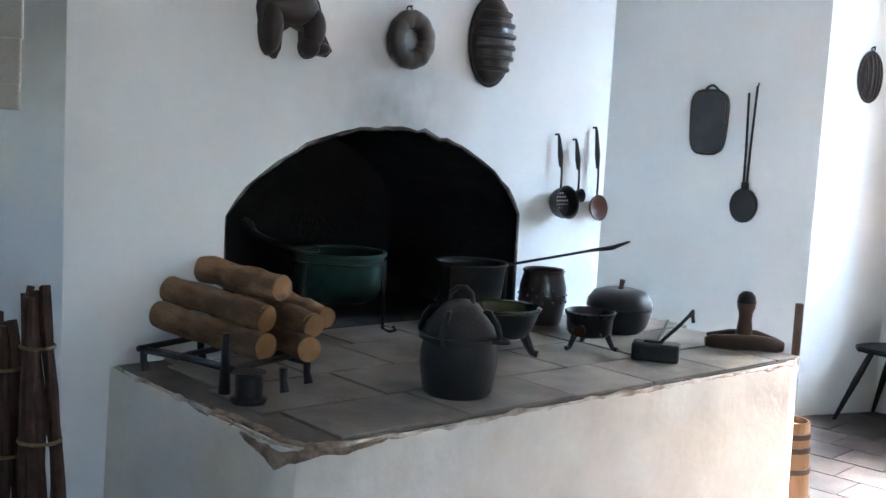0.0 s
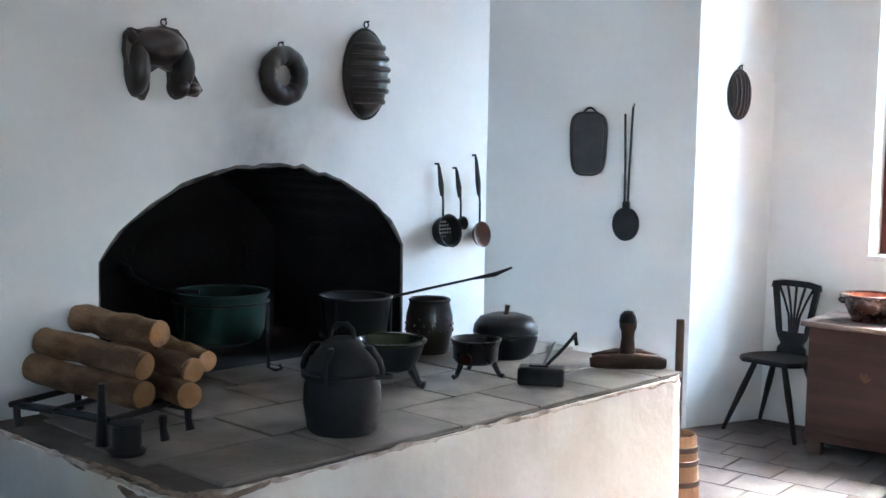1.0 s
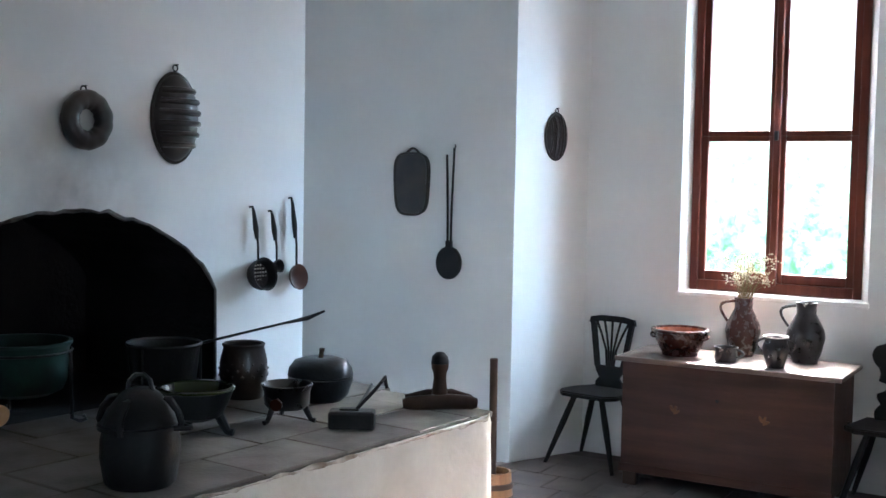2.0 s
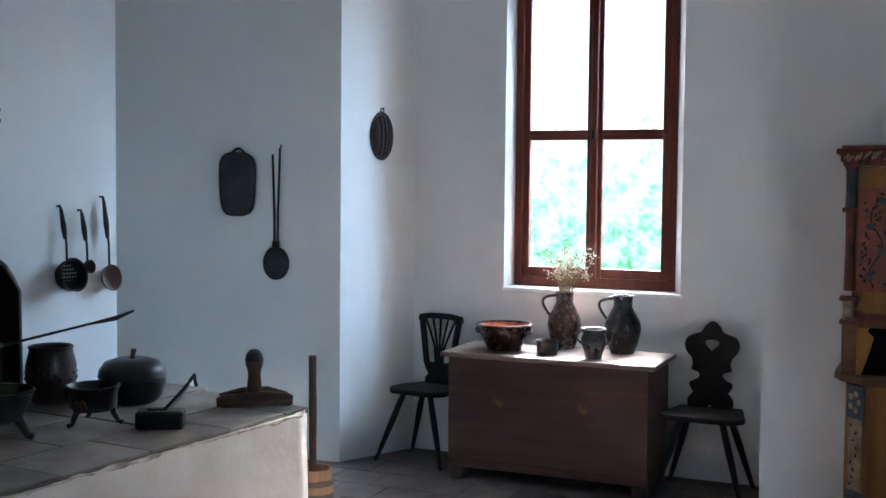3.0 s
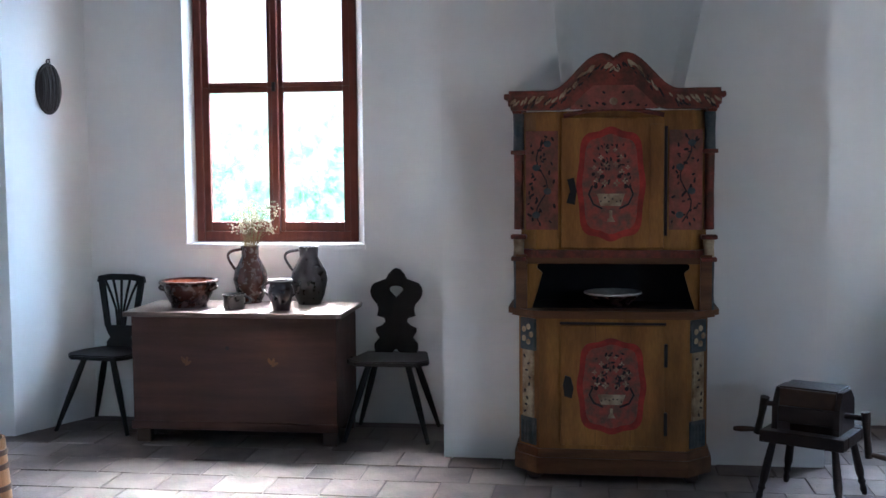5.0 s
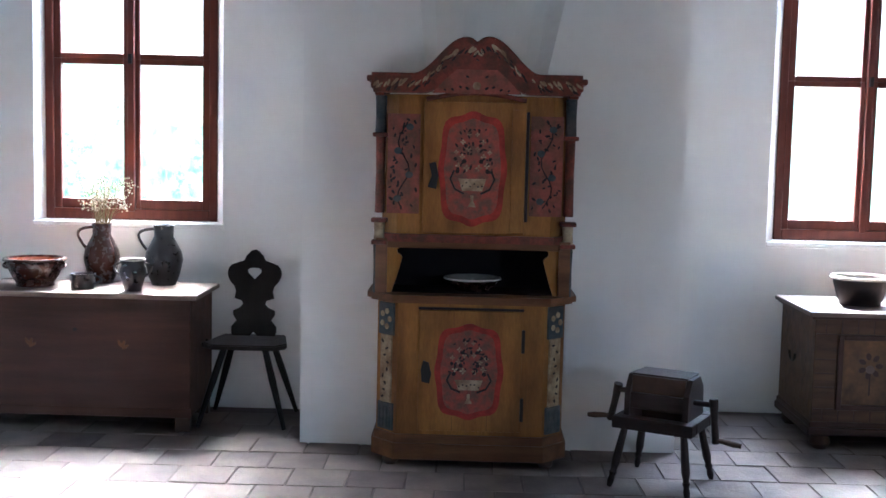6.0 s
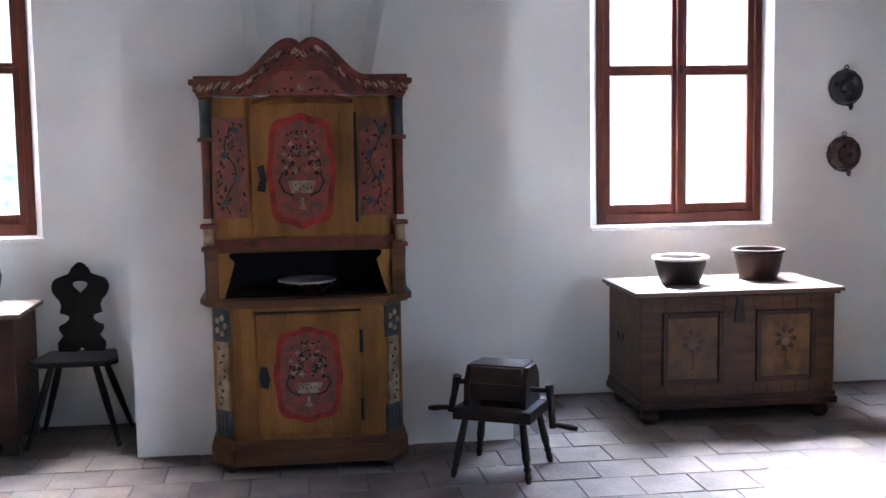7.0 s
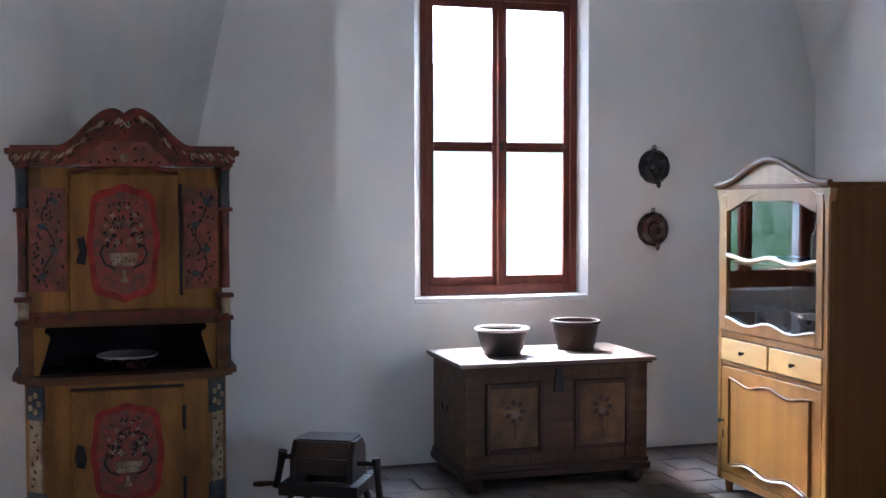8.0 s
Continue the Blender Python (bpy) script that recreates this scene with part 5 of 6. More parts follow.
def jug(x, y, r, h, turn, material, label):
    j = thing("jug", x, y, 0.80, turn, label, "jug", "jugs on the chest")
    prof = [(0, 0), (r * 0.62, 0), (r * 0.64, 0.01), (r * 0.8, h * 0.14), (r, h * 0.42), (r * 0.92, h * 0.56), (r * 0.6, h * 0.76), (r * 0.5, h * 0.82), (r * 0.52, h * 0.97), (r * 0.56, h), (r * 0.48, h), (r * 0.43, h * 0.85), (r * 0.5, h * 0.76), (r * 0.8, h * 0.5), (0, h * 0.1)]
    part("body", lathe(bmesh.new(), prof, 40), material, j, "", True)
    handle(j, (-r * 0.45, 0, h * 0.94), (-r * 0.88, 0, h * 0.58), (-r * 0.62, 0, h * 0.09), 0.011, j, material)
    return j


jug(-1.792, 7.08, 0.108, 0.36, 8, CERAMIC_RED, "tall brown glazed jug holding dried flowers")
jug(-1.405, 7.05, 0.115, 0.36, 5, CERAMIC_BLACK, "tall black glazed jug on the plain chest")
bq = thing("dried_flowers", -1.792, 7.08, 1.055, 0, "bunch of dried straw-coloured flowers in a jug", "flowers")
rng = random.Random(12)
bm, bl = bmesh.new(), bmesh.new()
for k in range(74):
    a, s = rng.uniform(0, 2 * math.pi), rng.random() ** 0.6
    tip = Vector((0.03 + 0.165 * s * math.cos(a), 0.10 * s * math.sin(a), rng.uniform(0.22, 0.40) - 0.05 * s))
    root = Vector((0.025 * math.cos(a), 0.025 * math.sin(a), 0.06))
    mid = root.lerp(tip, 0.55) + Vector((-0.02 * math.cos(a), -0.02 * math.sin(a), 0.02))
    tube(bm, [root, mid, tip], [0.0016, 0.0012, 0.0008], 4)
    for _ in range(7):
        q = tip + Vector((rng.gauss(0, 0.014), rng.gauss(0, 0.014), rng.gauss(0, 0.014)))
        bmesh.ops.create_icosphere(bl, subdivisions=1, radius=rng.uniform(0.0035, 0.0075), matrix=Matrix.Translation(q))
part("straw", bm, STALK, bq, "dry straw stalks")
part("blossoms", bl, BLOSSOM, bq, "small cream dried blossoms")

cup = thing("cup", -1.806, 6.79, 0.80, 0, "small dark glazed cup with one handle", "cup")
part("body", lathe(bmesh.new(), [(0, 0), (0.06, 0), (0.066, 0.02), (0.064, 0.07), (0.072, 0.088), (0.066, 0.088), (0.058, 0.07), (0.058, 0.02), (0, 0.012)], 32), CERAMIC_BLACK, cup, "", True)
handle(cup, (0.062, -0.01, 0.08), (0.064, -0.01, 0.03), (0.045, 0, 0.0), 0.008, cup, CERAMIC_BLACK)
pot = thing("handled_pot", -1.502, 6.745, 0.80, 0, "small black glazed pot with two handles", "pot")
part("body", lathe(bmesh.new(), [(0, 0), (0.05, 0), (0.052, 0.02), (0.078, 0.10), (0.074, 0.13), (0.064, 0.15), (0.072, 0.18), (0.064, 0.18), (0.056, 0.15), (0.066, 0.10), (0.04, 0.02), (0, 0.012)], 32), CERAMIC_BLACK, pot, "", True)
part("rim", lathe(bmesh.new(), [(0.063, 0.175), (0.073, 0.176), (0.072, 0.184), (0.063, 0.183), (0.063, 0.175)], 32), BOWL_GLINT_WHITE, pot, "worn pale rim", True)
for sx in (-1, 1):
    handle(pot, (sx * 0.066, 0, 0.165), (sx * 0.074, 0, 0.085), (sx * 0.04, 0, 0.01), 0.008, pot, CERAMIC_BLACK)

bowl("bowl", 2.755, 6.99, 0.795, 0.175, 0.17, BOWL_DARK, BOWL_GLINT_WHITE, "wide black bowl with chipped pale rim on the painted chest", 0.68)
bowl("bowl", 3.30, 7.09, 0.795, 0.165, 0.19, BOWL_BROWN, BOWL_BROWN, "deep dull brown bowl with thick rim on the painted chest", 0.72)

# ---- on the hearth ----


def tripod_legs(parent, r, z, foot, splay, material):
    for k in range(3):
        a = math.radians(20 + 120 * k)
        c, s = math.cos(a), math.sin(a)
        pts = [(r * c, r * s, z), ((r + splay * 0.45) * c, (r + splay * 0.45) * s, z * 0.5), ((r + splay * 0.8) * c, (r + splay * 0.8) * s, 0.014), ((r + splay * 1.25) * c, (r + splay * 1.25) * s, 0.010)]
        part("leg", tube(bmesh.new(), pts, [foot * 1.25, foot, foot * 0.85, foot * 0.9], 8), material, parent, "", True)


k = thing("lidded_pot", -2.583, 2.83, HZ, 20, "large dull black cast pot with domed lid on the hearth", "pot")
part("body", lathe(bmesh.new(), [(0, 0), (0.105, 0), (0.118, 0.015), (0.132, 0.10), (0.130, 0.155), (0.124, 0.18), (0.126, 0.195), (0.112, 0.197), (0.11, 0.18), (0.118, 0.1), (0.1, 0.02), (0, 0.012)], 44), CAST, k, "", True)
part("shoulder_ring", lathe(bmesh.new(), [(0.124, 0.190), (0.139, 0.193), (0.139, 0.206), (0.122, 0.210), (0.124, 0.190)], 44), CAST, k, "", True)
lid = part("lid", lathe(bmesh.new(), [(0.126, 0.205), (0.127, 0.216), (0.118, 0.236), (0.092, 0.272), (0.062, 0.308), (0.04, 0.322), (0, 0.326)], 44), CAST, k, "domed lid", True)
part("lid_handle", tube(bmesh.new(), [(-0.045, 0, 0.305), (-0.04, 0, 0.345), (-0.015, 0, 0.366), (0.012, 0, 0.368), (0.036, 0, 0.35), (0.045, 0, 0.30)], [0.008, 0.008, 0.009, 0.009, 0.008, 0.010], 8), IRON, lid, "", True)
for a in (0, 90, 180, 270):
    clasp = tube(bmesh.new(), [(0.139, 0, 0.19), (0.146, 0, 0.215), (0.134, 0, 0.252), (0.104, 0, 0.288), (0.085, 0, 0.294)], [0.010, 0.012, 0.012, 0.014, 0.008], 8)
    part("clasp", clasp, CAST, k, "", True, pose(0, 0, 0, 0, 0, a))
part("ear", tube(bmesh.new(), arc((0.128, -0.03, 0.20), (0.128, 0.03, 0.20), (0.05, 0, 0.0), 10), 0.009, 8), CAST, k, "", True)

g = thing("tripod_bowl", -2.948, 3.48, HZ, 5, "green-glazed earthenware bowl on three feet", "bowl", "tripod cookware on the hearth")
part("body", lathe(bmesh.new(), [(0, 0.055), (0.06, 0.057), (0.105, 0.075), (0.132, 0.13), (0.146, 0.172), (0.152, 0.178), (0.150, 0.188), (0.138, 0.186)], 44), GREY_CLAY, g, "", True)
part("glaze", lathe(bmesh.new(), [(0.141, 0.186), (0.130, 0.165), (0.11, 0.11), (0.07, 0.078), (0, 0.07)], 44), GREEN_GLAZE, g, "olive green glazed inside", True)
part("rim", lathe(bmesh.new(), [(0.138, 0.184), (0.153, 0.180), (0.156, 0.188), (0.147, 0.194), (0.137, 0.190), (0.138, 0.184)], 44), GREEN_GLAZE, g, "glazed rim", True)
tripod_legs(g, 0.092, 0.085, 0.018, 0.05, GREY_CLAY)

s = thing("tripod_pot", -2.80, 3.87, HZ, 0, "small dark glazed pot on three feet with stub handle", "pot", "tripod cookware on the hearth")
part("body", lathe(bmesh.new(), [(0, 0.055), (0.08, 0.058), (0.095, 0.075), (0.098, 0.13), (0.106, 0.15), (0.110, 0.158), (0.103, 0.162), (0.094, 0.15), (0.088, 0.08), (0, 0.066)], 40), CERAMIC_BLACK, s, "", True)
tripod_legs(s, 0.075, 0.075, 0.012, 0.04, CERAMIC_BLACK)
hd = part("stub_handle", tube(bmesh.new(), [(0.03, -0.09, 0.095), (0.045, -0.115, 0.097), (0.055, -0.14, 0.097)], [0.018, 0.02, 0.026], 12), CERAMIC_RED, s, "hollow stub handle", True)

gd = thing("lidded_casserole", -2.965, 4.32, HZ, 0, "rounded dark grey gourd-shaped casserole with stem knob", "casserole")
part("body", lathe(bmesh.new(), [(0, 0), (0.10, 0), (0.13, 0.03), (0.148, 0.085), (0.150, 0.108), (0.144, 0.112)], 44), GREY_CLAY, gd, "", True)
gl = part("lid", lathe(bmesh.new(), [(0.145, 0.114), (0.152, 0.118), (0.146, 0.15), (0.12, 0.185), (0.07, 0.20), (0.02, 0.197), (0, 0.195)], 44), GREY_CLAY, gd, "domed lid", True)
part("stem", tube(bmesh.new(), [(0, 0, 0.19), (0.004, 0, 0.215), (0.008, 0, 0.24)], [0.013, 0.011, 0.013], 10), MID_WOOD, gl, "stem-shaped knob", True)

j = thing("crock", -3.29, 4.16, HZ, 0, "dark brown glazed crock with dotted relief", "crock")
part("body", lathe(bmesh.new(), [(0, 0), (0.085, 0), (0.092, 0.012), (0.112, 0.11), (0.108, 0.18), (0.094, 0.235), (0.10, 0.25), (0.094, 0.256), (0.085, 0.25), (0.084, 0.23), (0.098, 0.17), (0.098, 0.1), (0.08, 0.02), (0, 0.015)], 40), CERAMIC, j, "", True)
bm = bmesh.new()
for row in range(4):
    for i in range(14):
        a = 2 * math.pi * (i + 0.5 * (row % 2)) / 14
        z = 0.11 + row * 0.028
        r = 0.112 - 0.0009 * (row ** 2) * 1.6
        bmesh.ops.create_icosphere(bm, subdivisions=1, radius=0.0065, matrix=pose(r * math.cos(a), r * math.sin(a), z))
part("relief_dots", bm, CERAMIC, j, "raised dots", True)

q = thing("handled_saucepan", -3.258, 3.618, HZ, 0, "black iron saucepan with long handle standing on a trivet", "saucepan")
part("body", lathe(bmesh.new(), [(0, 0.16), (0.12, 0.16), (0.135, 0.175), (0.15, 0.305), (0.16, 0.318), (0.156, 0.326), (0.145, 0.318), (0.128, 0.18), (0, 0.17)], 44), CAST, q, "", True)
part("long_handle", tube(bmesh.new(), [(0.06, 0.13, 0.305), (0.12, 0.20, 0.325), (0.30, 0.42, 0.385), (0.37, 0.50, 0.405), (0.42, 0.56, 0.435)], [0.010, 0.009, 0.008, 0.016, 0.007], 8, 0.6), IRON, q, "", True)
for n in range(3):
    a = math.radians(40 + 120 * n)
    c, sn = math.cos(a), math.sin(a)
    part("trivet_leg", tube(bmesh.new(), [(0.15 * c, 0.15 * sn, 0.31), (0.15 * c, 0.15 * sn, 0.15), (0.155 * c, 0.155 * sn, 0.01), (0.18 * c, 0.18 * sn, 0.008)], 0.007, 7), IRON, q, "", True)
part("trivet_ring", tube(bmesh.new(), [(0.148 * math.cos(t), 0.148 * math.sin(t), 0.152) for t in [2 * math.pi * i / 24 for i in range(25)]], 0.007, 7), IRON, q, "", True)

q = thing("cauldron", -3.66, 3.215, HZ, 0, "wide green-patinated copper cauldron on an iron stand", "cauldron")
part("body", lathe(bmesh.new(), [(0, 0.115), (0.12, 0.12), (0.165, 0.14), (0.182, 0.18), (0.192, 0.31), (0.200, 0.33), (0.196, 0.34), (0.186, 0.33), (0.174, 0.19), (0.15, 0.145), (0, 0.13)], 48), VERDIGRIS, q, "", True)
part("rim", lathe(bmesh.new(), [(0.19, 0.328), (0.204, 0.330), (0.204, 0.342), (0.188, 0.342), (0.19, 0.328)], 48), VERDIGRIS, q, "rolled rim", True)
for n in range(3):
    a = math.radians(35 + 120 * n)
    c, sn = math.cos(a), math.sin(a)
    part("stand_leg", tube(bmesh.new(), [(0.20 * c, 0.20 * sn, 0.30), (0.203 * c, 0.203 * sn, 0.15), (0.205 * c, 0.205 * sn, 0.02), (0.235 * c, 0.235 * sn, 0.008), (0.262 * c, 0.262 * sn, 0.016), (0.25 * c, 0.25 * sn, 0.034)], 0.0075, 7), IRON, q, "", True)
part("stand_ring", tube(bmesh.new(), [(0.2 * math.cos(t), 0.2 * math.sin(t), 0.30) for t in [2 * math.pi * i / 28 for i in range(29)]], 0.006, 7), IRON, q, "", True)
part("side_handle", tube(bmesh.new(), [(0.02, -0.13, 0.35), (-0.06, -0.19, 0.352), (-0.16, -0.25, 0.372), (-0.23, -0.28, 0.40), (-0.25, -0.29, 0.435), (-0.28, -0.30, 0.45)], [0.008, 0.010, 0.013, 0.017, 0.02, 0.017], 9), IRON, q, "long curved iron handle", True)

bx = thing("box_iron", -2.50, 3.92, HZ, 30, "black box-shaped iron with wire handle lying on the hearth", "iron")
part("body", slab(-0.095, 0.095, -0.05, 0.05, 0, 0.075, 0.012), CAST, bx)
part("hasp", slab(-0.05, 0.03, -0.02, 0.02, 0.075, 0.083, 0.003), IRON, bx)
for sy in (-0.018, 0.018):
    part("wire", tube(bmesh.new(), [(0.02, sy * 0.4, 0.08), (0.085, sy, 0.15), (0.125, sy * 0.7, 0.20)], 0.006, 7), CAST, bx, "bent iron wire", True)
part("wire_catch", tube(bmesh.new(), [(0.12, -0.022, 0.195), (0.135, 0, 0.215), (0.135, 0.022, 0.19), (0.14, 0.03, 0.165)], 0.008, 7), IRON, bx, "", True)

st = thing("wooden_stamper", -2.405, 4.46, HZ, 38, "worn brown wooden stamper with knobbed upright on crossed bars", "stamper")
part("front_bar", rough_up(tube(bmesh.new(), [(-0.165, -0.03, 0.032), (-0.14, -0.03, 0.034), (-0.05, -0.03, 0.038), (0.05, -0.03, 0.038), (0.14, -0.03, 0.034), (0.165, -0.03, 0.032)], [0.02, 0.03, 0.034, 0.034, 0.031, 0.022], 12), 0.004, 12), MID_WOOD, st, "", True)
part("back_bar", tube(bmesh.new(), [(-0.15, 0.05, 0.045), (-0.05, 0.05, 0.065), (0.06, 0.05, 0.065), (0.15, 0.05, 0.04)], [0.012, 0.016, 0.018, 0.014], 10), DARK_OAK, st, "", True)
part("upright", lathe(bmesh.new(), [(0, 0.03), (0.042, 0.03), (0.034, 0.09), (0.028, 0.14), (0.030, 0.165), (0.038, 0.185), (0.040, 0.205), (0.034, 0.235), (0.02, 0.252), (0, 0.256)], 24), MID_WOOD, st, "", True)
part("ferrule", lathe(bmesh.new(), [(0.036, 0.205), (0.0415, 0.208), (0.036, 0.238), (0.02, 0.256), (0, 0.260)], 24), CAST, st, "dull metal cap", True)
rod = thing("iron_rod", -2.82, 4.47, HZ + 0.006, -62, "thin dark iron rod lying on the hearth", "rod")
part("bar", tube(bmesh.new(), [(-0.30, 0, 0.004), (0.0, 0.004, 0.004), (0.30, 0, 0.004)], 0.007, 7), IRON, rod, "", True)

# fire grate with logs
gr = thing("fire_grate", -3.25, 2.335, HZ, 12, "low black iron fire grate carrying split logs", "grate")
for yy in (-0.16, 0.12):
    part("rail", tube(bmesh.new(), [(-0.22, yy, 0.075), (0.0, yy, 0.078), (0.30, yy - 0.02, 0.075)], 0.014, 8), IRON, gr, "", True)
for xx in (-0.20, -0.02, 0.23):
    part("cross_bar", tube(bmesh.new(), [(xx, -0.20, 0.085), (xx, 0.17, 0.085)], 0.011, 7), IRON, gr, "", True)
for xx, yy in ((-0.215, -0.16), (-0.215, 0.12), (0.28, -0.17), (0.32, -0.05), (0.30, 0.10)):
    part("foot", tube(bmesh.new(), [(xx, yy, 0.08), (xx, yy, 0.04), (xx + 0.01, yy, 0.0)], [0.014, 0.012, 0.016], 8), IRON, gr, "", True)
part("post", tube(bmesh.new(), [(0.20, -0.20, 0.0), (0.20, -0.20, 0.12), (0.20, -0.20, 0.20)], [0.02, 0.014, 0.012], 8), IRON, gr, "", True)
part("front_block", lathe(bmesh.new(), [(0, 0), (0.055, 0), (0.06, 0.012), (0.045, 0.02), (0.045, 0.09), (0.055, 0.10), (0, 0.105)], 20, pose(0.33, -0.23, 0)), CAST, gr, "black iron cup", True)


def log(near, far, r, seed, label):
    """A log between two points of the room."""
    p, q = Vector(far), Vector(near)
    mid, way = (p + q) / 2, q - p
    long = way.length
    t = thing("log", mid.x, mid.y, mid.z, 0, label, "log", "logs on the grate")
    t.matrix_basis = ROOM @ Matrix.Translation(mid) @ way.to_track_quat("X", "Z").to_matrix().to_4x4()
    bm = bmesh.new()
    n = 10
    pts = [(-long / 2 + long * i / n, 0.006 * math.sin(i * 0.9 + seed), 0.004 * math.sin(i * 1.3 + seed)) for i in range(n + 1)]
    tube(bm, pts, [r * (0.93 if i in (0, n) else 1.0 + 0.03 * math.sin(i * 2.1 + seed)) for i in range(n + 1)], 22)
    rough_up(bm, 0.006, 9)
    part("bark", bm, LOG_WOOD, t, "", True)
    for i, sgn in ((0, -1), (n, 1)):
        e = pts[i]
        part("sawn_end", lathe(bmesh.new(), [(0, 0.004), (r * 0.45, 0.0045), (r * 0.90, 0.002), (r * 0.92, -0.006)], 22, pose(e[0], e[1], e[2], 0, 90 * sgn)), LOG_END, t, "pale sawn end", True)
    return t


log((-3.032, 2.363, 0.955), (-3.565, 2.275, 0.992), 0.052, 1, "peeled brown log at the bottom of the stack")
log((-2.932, 2.472, 0.955), (-3.495, 2.593, 0.955), 0.048, 2, "dark peeled log at the bottom of the stack")
log((-3.091, 2.405, 1.045), (-3.565, 2.325, 1.082), 0.052, 3, "smooth pale brown log in the middle of the stack")
log((-2.971, 2.507, 1.035), (-3.515, 2.605, 1.026), 0.046, 4, "brown log with pale sawn end in the stack")
log((-3.113, 2.682, 1.020), (-3.515, 2.737, 1.038), 0.042, 5, "dark log at the back of the stack")
log((-3.164, 2.517, 1.130), (-3.555, 2.460, 1.149), 0.052, 6, "pale log with dark patch on top of the stack")

# ---- churn beside the hearth ----
ch = thing("butter_churn", -2.415, 5.01, 0, 0, "slim pale wooden butter churn with dark hoops and plunger", "churn")
body = part("barrel", lathe(bmesh.new(), [(0, 0), (0.115, 0), (0.108, 0.15), (0.088, 0.40), (0.086, 0.43), (0.076, 0.43), (0.076, 0.40), (0, 0.39)], 28), BARREL, ch, "", True)
for z in (0.06, 0.20, 0.30, 0.365):
    r = 0.115 - 0.066 * z
    part("hoop", lathe(bmesh.new(), [(r, z - 0.014), (r + 0.006, z - 0.012), (r + 0.005, z + 0.012), (r - 0.001, z + 0.014), (r, z - 0.014)], 28), HOOP, body, "dark wooden hoop", True)
part("plunger", tube(bmesh.new(), [(-0.01, 0, 0.38), (-0.01, 0, 0.7), (-0.012, 0, 0.985)], 0.020, 12), MID_WOOD, ch, "brown plunger rod", True)

# ---- on the walls ----


def on_chimney(name, y, z, label, category, group=""):
    """A thing on the chimney breast: local x along the wall, local -y into the room."""
    ob = thing(name, CHIM, y, z, 90, label, category, group)
    ob.matrix_basis = ROOM @ CHIMNEY_TURN @ pose(CHIM + 0.002, y, z, 0, 0, 90)
    return ob


def nail(parent, z, material=IRON):
    part("hanging_ring", tube(bmesh.new(), [(0.014 * math.cos(t), -0.012, z + 0.014 * math.sin(t)) for t in [2 * math.pi * i / 12 for i in range(13)]], 0.0035, 6), material, parent, "small wire loop", True)
    part("nail", tube(bmesh.new(), [(0, 0.0, z + 0.012), (0, -0.03, z + 0.014)], 0.0035, 6), material, parent, "", True)


def dome(bm, outline, depth, steps=6, m=None):
    """A plump relief over an outline in x and z, bulging towards -y."""
    cx = sum(p[0] for p in outline) / len(outline)
    cz = sum(p[1] for p in outline) / len(outline)
    rings, every = [], []
    for i in range(steps):
        t = i / steps
        k, y = math.cos(t * math.pi / 2), -depth * math.sin(t * math.pi / 2)
        rings.append([bm.verts.new((cx + (x - cx) * k, y, cz + (z - cz) * k)) for x, z in outline])
    top = bm.verts.new((cx, -depth, cz))
    n = len(outline)
    for a, b in zip(rings, rings[1:]):
        for i in range(n):
            bm.faces.new((a[i], a[(i + 1) % n], b[(i + 1) % n], b[i]))
    for i in range(n):
        bm.faces.new((rings[-1][i], rings[-1][(i + 1) % n], top))
    bm.faces.new(rings[0][::-1])
    if m is not None:
        bmesh.ops.transform(bm, matrix=m, verts=[v for r in rings for v in r] + [top])
    return bm


am = on_chimney("animal_mould", 2.82, 2.095, "dark glazed cake mould in a plain four-legged animal shape", "mould", "moulds on the chimney")
body = [(-0.19, 0.10), (-0.17, 0.13), (-0.10, 0.115), (-0.02, 0.15), (0.06, 0.14), (0.11, 0.09), (0.13, 0.03), (0.15, -0.05), (0.19, -0.11), (0.16, -0.14), (0.11, -0.13), (0.06, -0.155), (0.03, -0.13), (0.02, -0.04), (-0.03, -0.02), (-0.08, -0.05), (-0.085, -0.12), (-0.11, -0.165), (-0.15, -0.14), (-0.18, -0.05), (-0.20, 0.04)]
bm = bmesh.new()
prism(bm, body, -0.028, 0.0)
for ox, oz, rx, rz, dp in ((-0.03, 0.06, 0.145, 0.085, 0.085), (0.085, -0.02, 0.06, 0.10, 0.08), (-0.135, -0.03, 0.055, 0.125, 0.075), (0.07, -0.10, 0.05, 0.055, 0.07), (0.14, -0.105, 0.045, 0.032, 0.055), (-0.165, 0.09, 0.03, 0.035, 0.05)):
    dome(bm, shift([(rx * u, rz * v) for u, v in disc(1.0, 20)], ox, oz), dp)
part("relief", bm, CERAMIC, am, "", True)
nail(am, 0.165)
am.scale = (0.88, 1.0, 0.9)

rm = on_chimney("ring_mould", 3.392, 2.075, "dark brown glazed ring-shaped cake mould", "mould", "moulds on the chimney")
bm = bmesh.new()
n, m = 48, 16
verts = []
for i in range(n):
    a = 2 * math.pi * i / n
    lump = 1 + 0.10 * abs(math.sin(5.5 * a)) + 0.05 * noise.noise(Vector((math.cos(a) * 2, math.sin(a) * 2, 0)))
    verts.append([bm.verts.new(((0.084 + 0.038 * lump * math.cos(2 * math.pi * k / m)) * math.cos(a), -0.034 - 0.034 * lump * math.sin(2 * math.pi * k / m), (0.084 + 0.038 * lump * math.cos(2 * math.pi * k / m)) * math.sin(a))) for k in range(m)])
for i in range(n):
    for k in range(m):
        bm.faces.new((verts[i][k], verts[(i + 1) % n][k], verts[(i + 1) % n][(k + 1) % m], verts[i][(k + 1) % m]))
